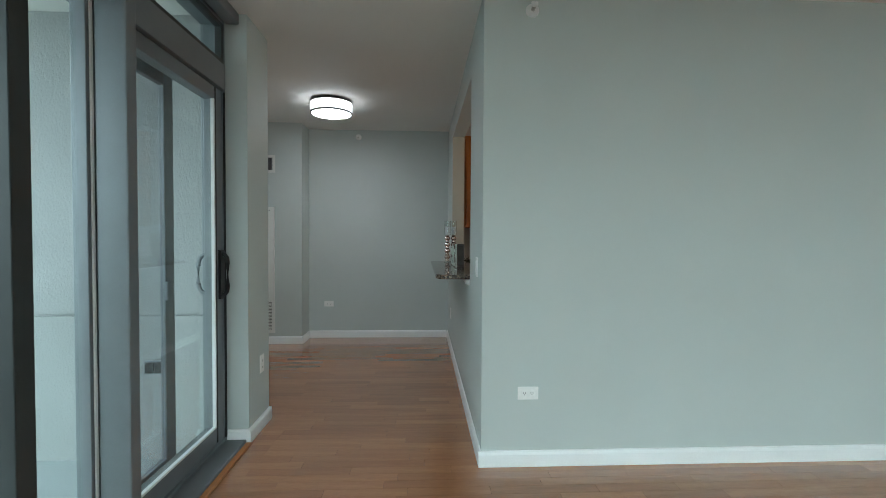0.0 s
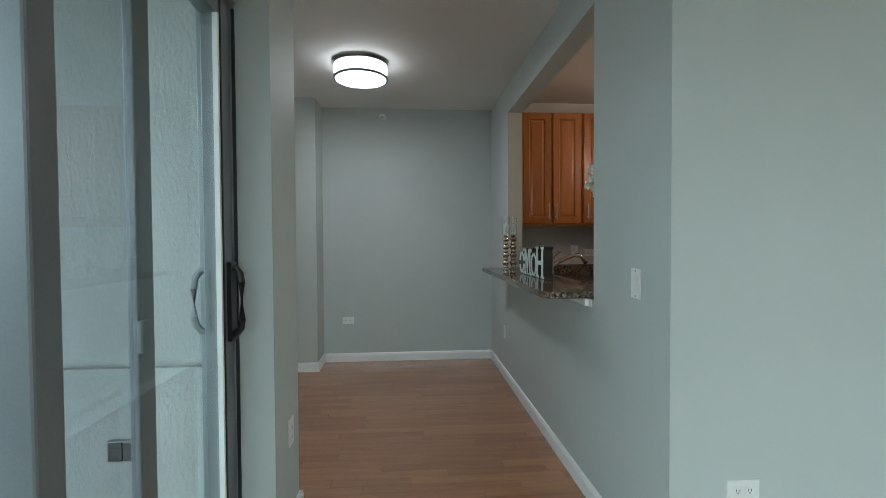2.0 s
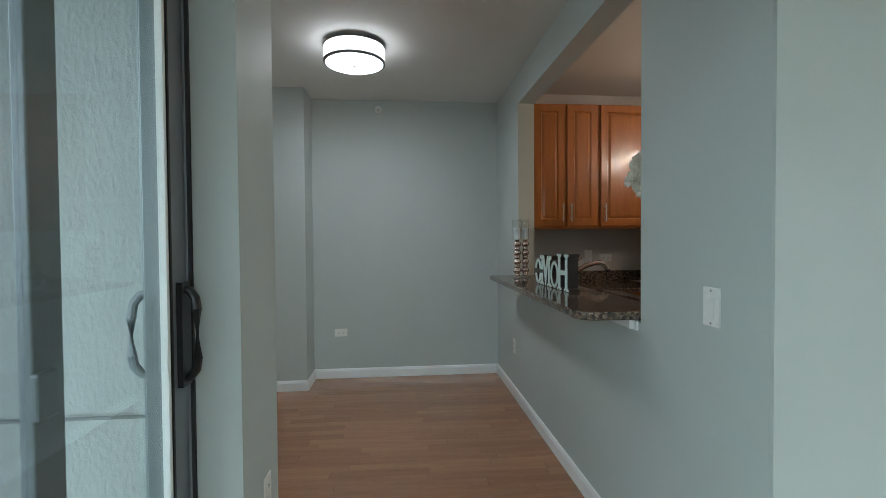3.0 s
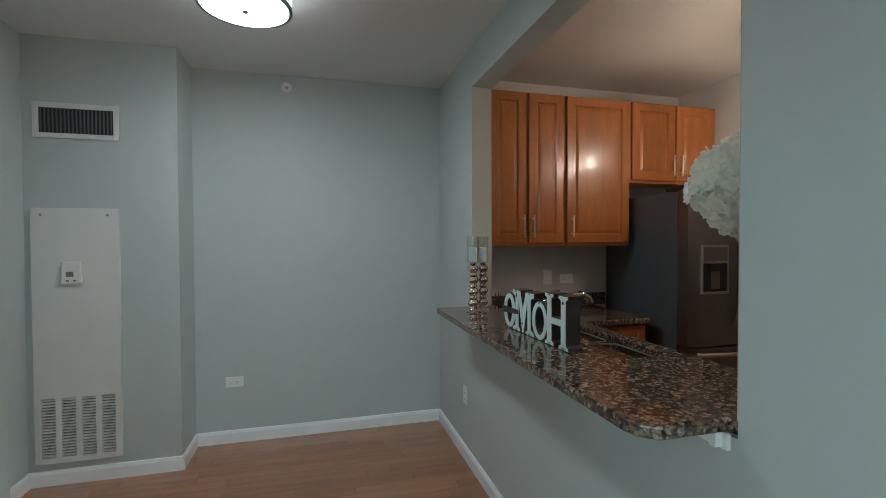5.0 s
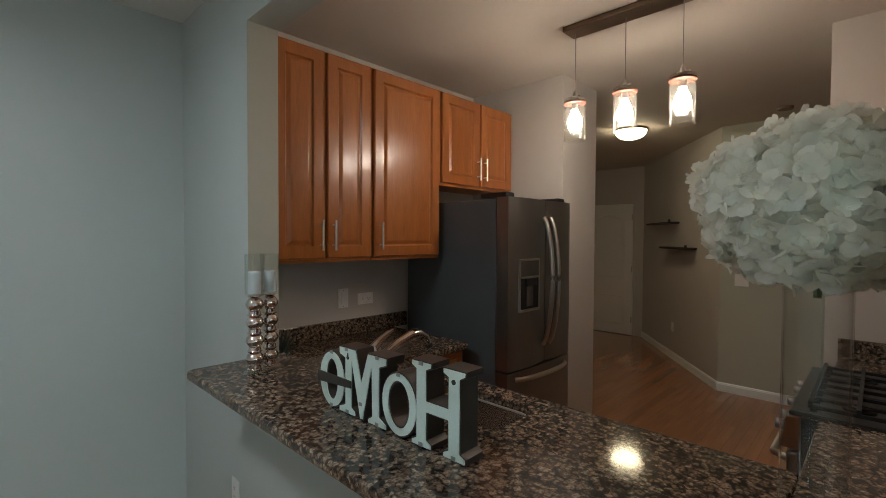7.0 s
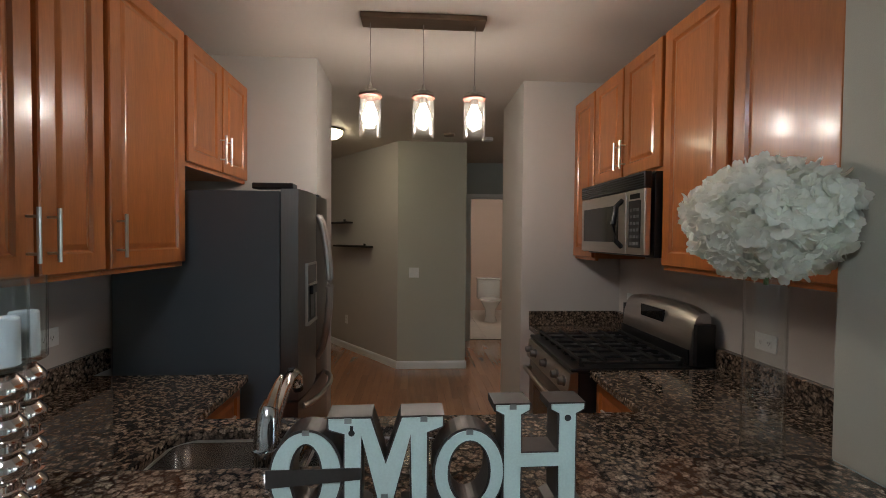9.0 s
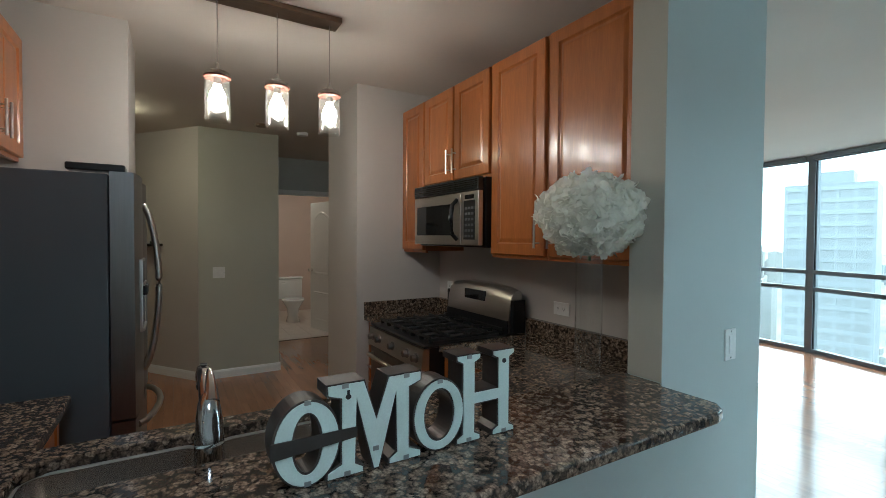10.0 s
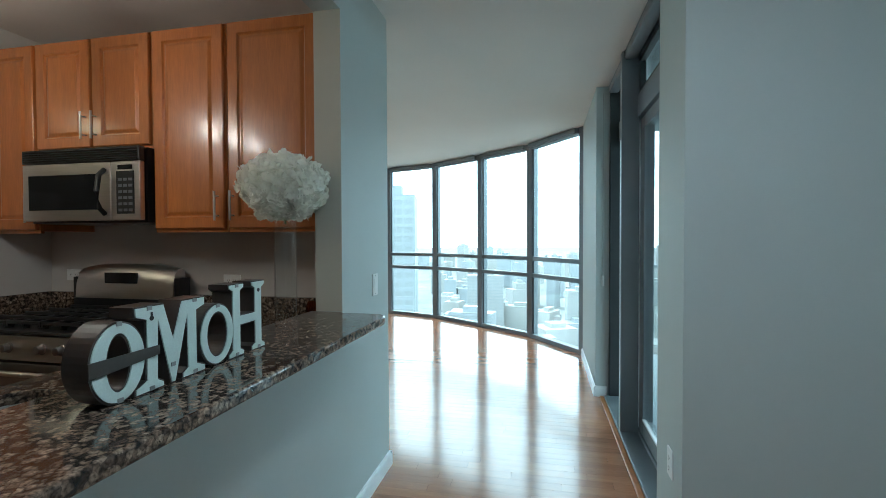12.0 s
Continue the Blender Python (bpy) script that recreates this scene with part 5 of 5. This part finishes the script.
def ring_letter(name, arcs, extra, x_front, depth, label):
    """An oval letter: smooth ring arcs as one skin each, plus straight pieces."""
    body, card = bmesh.new(), bmesh.new()
    for cy, cz, ry, rz, ty, tz, a0, a1, n_ in arcs:
        for bm, xa, xb, s_ in ((body, x_front + 0.003, x_front + depth, 0.0), (card, x_front, x_front + 0.0028, 0.0042)):
            full = abs(a1 - a0) >= 359
            cols_ = []
            for k in range(n_ if full else n_ + 1):
                a = radians(a0 + (a1 - a0) * k / n_)
                c_, q_ = math.cos(a), math.sin(a)
                cols_.append([bm.verts.new(p) for p in ((xa, cy + (ry - ty + s_) * c_, cz + (rz - tz + s_) * q_), (xa, cy + (ry - s_) * c_, cz + (rz - s_) * q_), (xb, cy + (ry - s_) * c_, cz + (rz - s_) * q_), (xb, cy + (ry - ty + s_) * c_, cz + (rz - tz + s_) * q_))])
            pairs = list(zip(cols_, cols_[1:])) + ([(cols_[-1], cols_[0])] if full else [])
            for a, b in pairs:
                for i in range(4):
                    j = (i + 1) % 4
                    bm.faces.new((a[i], a[j], b[j], b[i]))
            if not full:
                bm.faces.new(cols_[0])
                bm.faces.new(cols_[-1][::-1])
    for r in extra:
        box(body, x_front + 0.003, x_front + depth, *r)
    ob = part(name, body, TIN, sign, label)
    part("back_card", card, MINT, ob, "mint white backing card")
    return ob


def clips(ob, spots, x_front):
    for y, z in spots:
        part("clip", boxes((x_front - 0.002, x_front - 0.0002, y - 0.006, y + 0.006, z - 0.009, z)), CLIP, ob)


XF, DP = -0.030, 0.062
B = BZ
# H, drawn as a slab-serif outline; y runs from 1.295 to 1.455
y0, y1, zb, zt = 1.285, 1.450, B, B + 0.205
st = 0.034
Hp = [(y0, zb), (y0 + 0.066, zb), (y0 + 0.066, zb + 0.014), (y0 + 0.051, zb + 0.022), (y0 + 0.051, zb + 0.085), (y1 - 0.051, zb + 0.085), (y1 - 0.051, zb + 0.022), (y1 - 0.066, zb + 0.014), (y1 - 0.066, zb), (y1, zb), (y1, zb + 0.014), (y1 - 0.015, zb + 0.022),
      (y1 - 0.015, zt - 0.022), (y1, zt - 0.014), (y1, zt), (y1 - 0.066, zt), (y1 - 0.066, zt - 0.014), (y1 - 0.051, zt - 0.022), (y1 - 0.051, zb + 0.115), (y0 + 0.051, zb + 0.115), (y0 + 0.051, zt - 0.022), (y0 + 0.066, zt - 0.014), (y0 + 0.066, zt), (y0, zt), (y0, zt - 0.014), (y0 + 0.015, zt - 0.022), (y0 + 0.015, zb + 0.022), (y0, zb + 0.014)]
lh = letter("letter_h", [Hp], XF, DP, "slab-serif letter H")
clips(lh, ((y0 + 0.033, zb + 0.012), (y1 - 0.033, zb + 0.012), (y1 - 0.033, zt - 0.001)), XF)
part("hanging_hole", lathe([(0.001, 0), (0.006, 0), (0.006, -0.0008), (0.001, -0.0008)], (XF - 0.0002, y0 + 0.033, zt - 0.028), 12, axis="x"), DARKSLOT, lh)
lo = ring_letter("letter_o", [(1.493, B + 0.081, 0.064, 0.081, 0.030, 0.026, 0, 360, 36)], [], XF, DP, "oval letter o")
clips(lo, ((1.493, B + 0.160),), XF)
ya, yb, zt = 1.537, 1.738, B + 0.187
Mp = [(ya, B), (ya + 0.075, B), (ya + 0.075, B + 0.014), (ya + 0.059, B + 0.024), (ya + 0.059, B + 0.150), (1.631, B), (1.645, B), (yb - 0.059, B + 0.150), (yb - 0.059, B + 0.024), (yb - 0.075, B + 0.014), (yb - 0.075, B), (yb, B), (yb, B + 0.016), (yb - 0.027, B + 0.028), (yb - 0.027, zt - 0.032), (yb - 0.006, zt - 0.026), (yb, zt - 0.022), (yb, zt), (yb - 0.076, zt), (1.638, B + 0.105), (ya + 0.076, zt), (ya, zt), (ya, zt - 0.022), (ya + 0.027, zt - 0.032), (ya + 0.027, B + 0.028), (ya, B + 0.016)]
lm = letter("letter_m", [Mp], XF, DP, "slab-serif letter M")
clips(lm, ((ya + 0.036, zt - 0.001), (yb - 0.036, zt - 0.001), (yb - 0.04, B + 0.012), (1.640, B + 0.048), (ya + 0.036, B + 0.012)), XF)
keyhole = lathe([(0.001, 0), (0.0055, 0), (0.0055, -0.0008), (0.001, -0.0008)], (XF - 0.0002, yb - 0.042, zt - 0.028), 12, axis="x")
box(keyhole, XF - 0.001, XF - 0.0002, yb - 0.0445, yb - 0.0395, zt - 0.026, zt - 0.015)
part("hanging_hole", keyhole, DARKSLOT, lm)
ecy = 1.7725
le = ring_letter("letter_e", [(ecy, B + 0.083, 0.0625, 0.083, 0.0385, 0.028, 0, 360, 40)], [], XF + 0.0005, DP, "oval letter e with a dark crossbar")
bar_ = bmesh.new()
pts_ = ((1.838, B + 0.066), (1.679, B + 0.077), (1.679, B + 0.097), (1.838, B + 0.098))
va_, vb_ = [bar_.verts.new((XF - 0.0035, p, q)) for p, q in pts_], [bar_.verts.new((XF - 0.0006, p, q)) for p, q in pts_]
bar_.faces.new(va_)
bar_.faces.new(vb_[::-1])
for i in range(4):
    bar_.faces.new((va_[i], vb_[i], vb_[(i + 1) % 4], va_[(i + 1) % 4]))
part("crossbar", bar_, TIN, le, "dark tin crossbar strip")
clips(le, ((ecy, B + 0.166), (ecy, B + 0.012)), XF + 0.0005)

sign.matrix_basis = Matrix.Translation((-0.043, 1.281, BZ)) @ Matrix.Rotation(radians(1.2), 4, "Z") @ Matrix.Diagonal((1, 1.04, 1, 1)) @ Matrix.Translation((0.030, -1.285, -BZ)) @ sign.matrix_basis

vase = thing("flower_vase", (0.222, 0.722, CT), "tall clear glass vase with a ball of ivory hydrangeas", "vase")
glass_ = part("vase", lathe([(0.001, 0), (0.046, 0), (0.048, 0.003), (0.048, 0.56), (0.0455, 0.56), (0.0455, 0.014), (0.001, 0.012)], (0.222, 0.722, CT + 0.0005), 36), VASE, vase, "clear glass cylinder", True)
glass_.visible_shadow = False
rng = random.Random(3)
CX, CY, CZ = 0.222, 0.722, 1.576
# Added pale blob that brightens the gaps between the petals.
core = bmesh.new()
bmesh.ops.create_icosphere(core, subdivisions=3, radius=1.0)
for v in core.verts:
    k = 0.96 + 0.15 * noise.noise(v.co * 2.3 + Vector((0.4, 2.1, 0.7)))
    v.co = Vector((CX + v.co.x * 0.152 * k, CY + v.co.y * 0.152 * k, CZ + v.co.z * 0.112 * k))
part("flower_core", core, BLOOMFILL, vase, smooth=True)
part("stems", tube([(CX, CY, CT + 0.50), (CX + 0.004, CY, CT + 0.57), (CX, CY, CZ - 0.09)], 0.006, 8), STEM, vase)
bloom = bmesh.new()
for k in range(1050):
    z = 1 - 2 * (k + 0.5) / 1050
    a = k * 2.39996 + rng.uniform(-0.15, 0.15)
    r = math.sqrt(max(0, 1 - z * z))
    nrm = Vector((r * math.cos(a), r * math.sin(a), z))
    lump = 1 + 0.15 * noise.noise(nrm * 2.3 + Vector((0.4, 2.1, 0.7))) + rng.uniform(-0.15, 0.07)
    c = Vector((CX, CY, CZ)) + Vector((nrm.x * 0.169, nrm.y * 0.169, nrm.z * 0.130)) * lump
    nrm = (nrm + Vector((rng.uniform(-0.75, 0.75), rng.uniform(-0.75, 0.75), rng.uniform(-0.75, 0.75)))).normalized()
    u = nrm.cross(Vector((0.3, 0.2, 1))).normalized()
    w = nrm.cross(u)
    spin = rng.uniform(0, 6.28)
    size = rng.uniform(0.019, 0.0265)
    for q in range(4):
        b = spin + q * math.pi / 2
        d1_, d2_ = u * math.cos(b) + w * math.sin(b), -u * math.sin(b) + w * math.cos(b)
        curl = rng.uniform(-1.1, 0.8)
        rows_ = []
        for s_, half, lift in ((0.04, 0.12, 0.0), (0.32, 0.42, 0.13 + 0.1 * curl), (0.62, 0.58, 0.21), (0.90, 0.50, 0.20 - curl * 0.25), (1.07, 0.22, 0.12 - curl * 0.55)):
            rows_.append([bloom.verts.new(c + size * (d1_ * s_ + d2_ * half * e_ + nrm * (lift + 0.16 * abs(e_) + 0.05 * e_ * curl))) for e_ in (-1, 0, 1)])
        for ra, rb in zip(rows_, rows_[1:]):
            for i in range(2):
                bloom.faces.new((ra[i], ra[i + 1], rb[i + 1], rb[i]))
part("petals", bloom, PETAL, vase, "clustered ivory hydrangea petals", True)

votive = thing("votive_glass", (0.34, 0.255, CT), "small round glass candle cup beside the backsplash, tinted for amber reflections", "candle cup")
# Amber tint stands in for the warm reflections on the glass.
AMBER = glass_mat("amber_reflection_glass", (0.75, 0.42, 0.18))
cup = part("cup", lathe([(0.001, 0.0), (0.026, 0.0), (0.037, 0.025), (0.040, 0.05), (0.035, 0.078), (0.030, 0.092), (0.0285, 0.092), (0.033, 0.078), (0.038, 0.05), (0.035, 0.026), (0.025, 0.004), (0.001, 0.003)], (0.34, 0.255, CT + 0.0005), 28), AMBER, votive, smooth=True)
part("wax", lathe([(0.001, 0.0045), (0.022, 0.0045), (0.032, 0.024), (0.001, 0.025)], (0.34, 0.255, CT + 0.0005), 24), WAX, votive, smooth=True)

plant = thing("potted_plant", (0.205, 2.62, CT), "small dark spiky plant in a black pot", "plant")
part("pot", lathe([(0.001, 0.0), (0.028, 0.0), (0.036, 0.05), (0.038, 0.062), (0.033, 0.062), (0.030, 0.052), (0.001, 0.05)], (0.205, 2.62, CT + 0.0005), 24), BLACK, plant, smooth=True)
SPIKE = mat("dark_green_leaf", (0.022, 0.035, 0.02), 0.5, scale=30, vary=0.2, bump=0.05)
rng = random.Random(5)
for k in range(26):
    a_, lean, long_ = k * 2.4, rng.uniform(0.15, 0.95), rng.uniform(0.08, 0.13)
    base = Vector((0.205 + 0.008 * math.cos(a_), 2.62 + 0.008 * math.sin(a_), CT + 0.052))
    tip = base + long_ * Vector((math.sin(lean) * math.cos(a_), math.sin(lean) * math.sin(a_), math.cos(lean)))
    part("leaf", tube([base, (base + tip) / 2 + Vector((0, 0, 0.006)), tip], [0.004, 0.0035, 0.0006], 6), SPIKE, plant, smooth=True)

chain = thing("shade_chain", (-1.40, -1.49, 0.96), "grey roller shade pull chain with a weight", "pull chain")
part("cord", tube([(-1.40, -1.492, 2.56), (-1.40, -1.492, 1.8), (-1.40, -1.492, 1.03)], 0.002, 6), CLIP, chain)
part("weight", boxes((-1.41, -1.39, -1.4995, -1.482, 0.94, 1.03), bevel=0.005), PANEL, chain)

# ---- floor strips ----
W = 0.072
LENGTHS = (0.42, 0.55, 0.68, 0.82)


def strip_mesh(length):
    bm = boxes((0.0006, length - 0.0006, 0.0005, W - 0.0005, -0.012, 0.0))
    me = bpy.data.meshes.new("strip")
    bm.to_mesh(me)
    bm.free()
    me.materials.append(PLANK)
    return me


STRIPS = [strip_mesh(s) for s in LENGTHS]


def clip_living(poly):
    """Cut an outline at the curved window."""
    for a, b in zip(WIN, WIN[1:]):
        a, b = Vector(a), Vector(b)
        e = (b - a).normalized()
        nn = Vector((-e.y, e.x))
        out = []
        for i in range(len(poly)):
            p, q = Vector(poly[i]), Vector(poly[(i + 1) % len(poly)])
            dp, dq = (p - a).dot(nn) + 0.03, (q - a).dot(nn) + 0.03
            if dp >= 0:
                out.append(tuple(p))
            if (dp < 0) != (dq < 0):
                out.append(tuple(p + (q - p) * (dp / (dp - dq))))
        poly = out
        if len(poly) < 3:
            return []
    return poly


rest = bmesh.new()
rng = random.Random(11)
count = 0
row = 0
y = -5.4
while y < 4.6:
    x0, x1 = (-1.62, 5.0) if y < 0.34 else (-2.70, 6.4)
    if y >= -0.28:
        x1 = 6.4 if y > 1.0 else 5.83
    if y > 3.3:
        x0 = 2.06
    x = x0 - rng.uniform(0, 0.6)
    while x < x1:
        k = rng.randrange(4)
        length = LENGTHS[k]
        near = 0 <= len(STRIPS) and -1.55 < x and x + length < 0.02 and -0.75 < y < 3.285 or (x >= -2.7 and x + length < 0.02 and 0.85 < y < 3.285)
        if near and count < 300:
            ob = new("strip", STRIPS[k])
            ob.parent = floor
            ob.matrix_basis = pose(x, y, 0)
            count += 1
        else:
            a, b = max(x, x0), min(x + length, x1)
            if b - a > 0.02:
                poly = [(a + 0.0006, y + 0.0005), (b - 0.0006, y + 0.0005), (b - 0.0006, y + W - 0.0005), (a + 0.0006, y + W - 0.0005)]
                poly = clip_living(poly) if y < -2.0 else poly
                if len(poly) > 2:
                    prism(poly, -0.012, 0.0, rest)
        x += length
    y += W
ob = part("strips", rest, PLANKS, floor)
tagged(ob, kind="stuff")
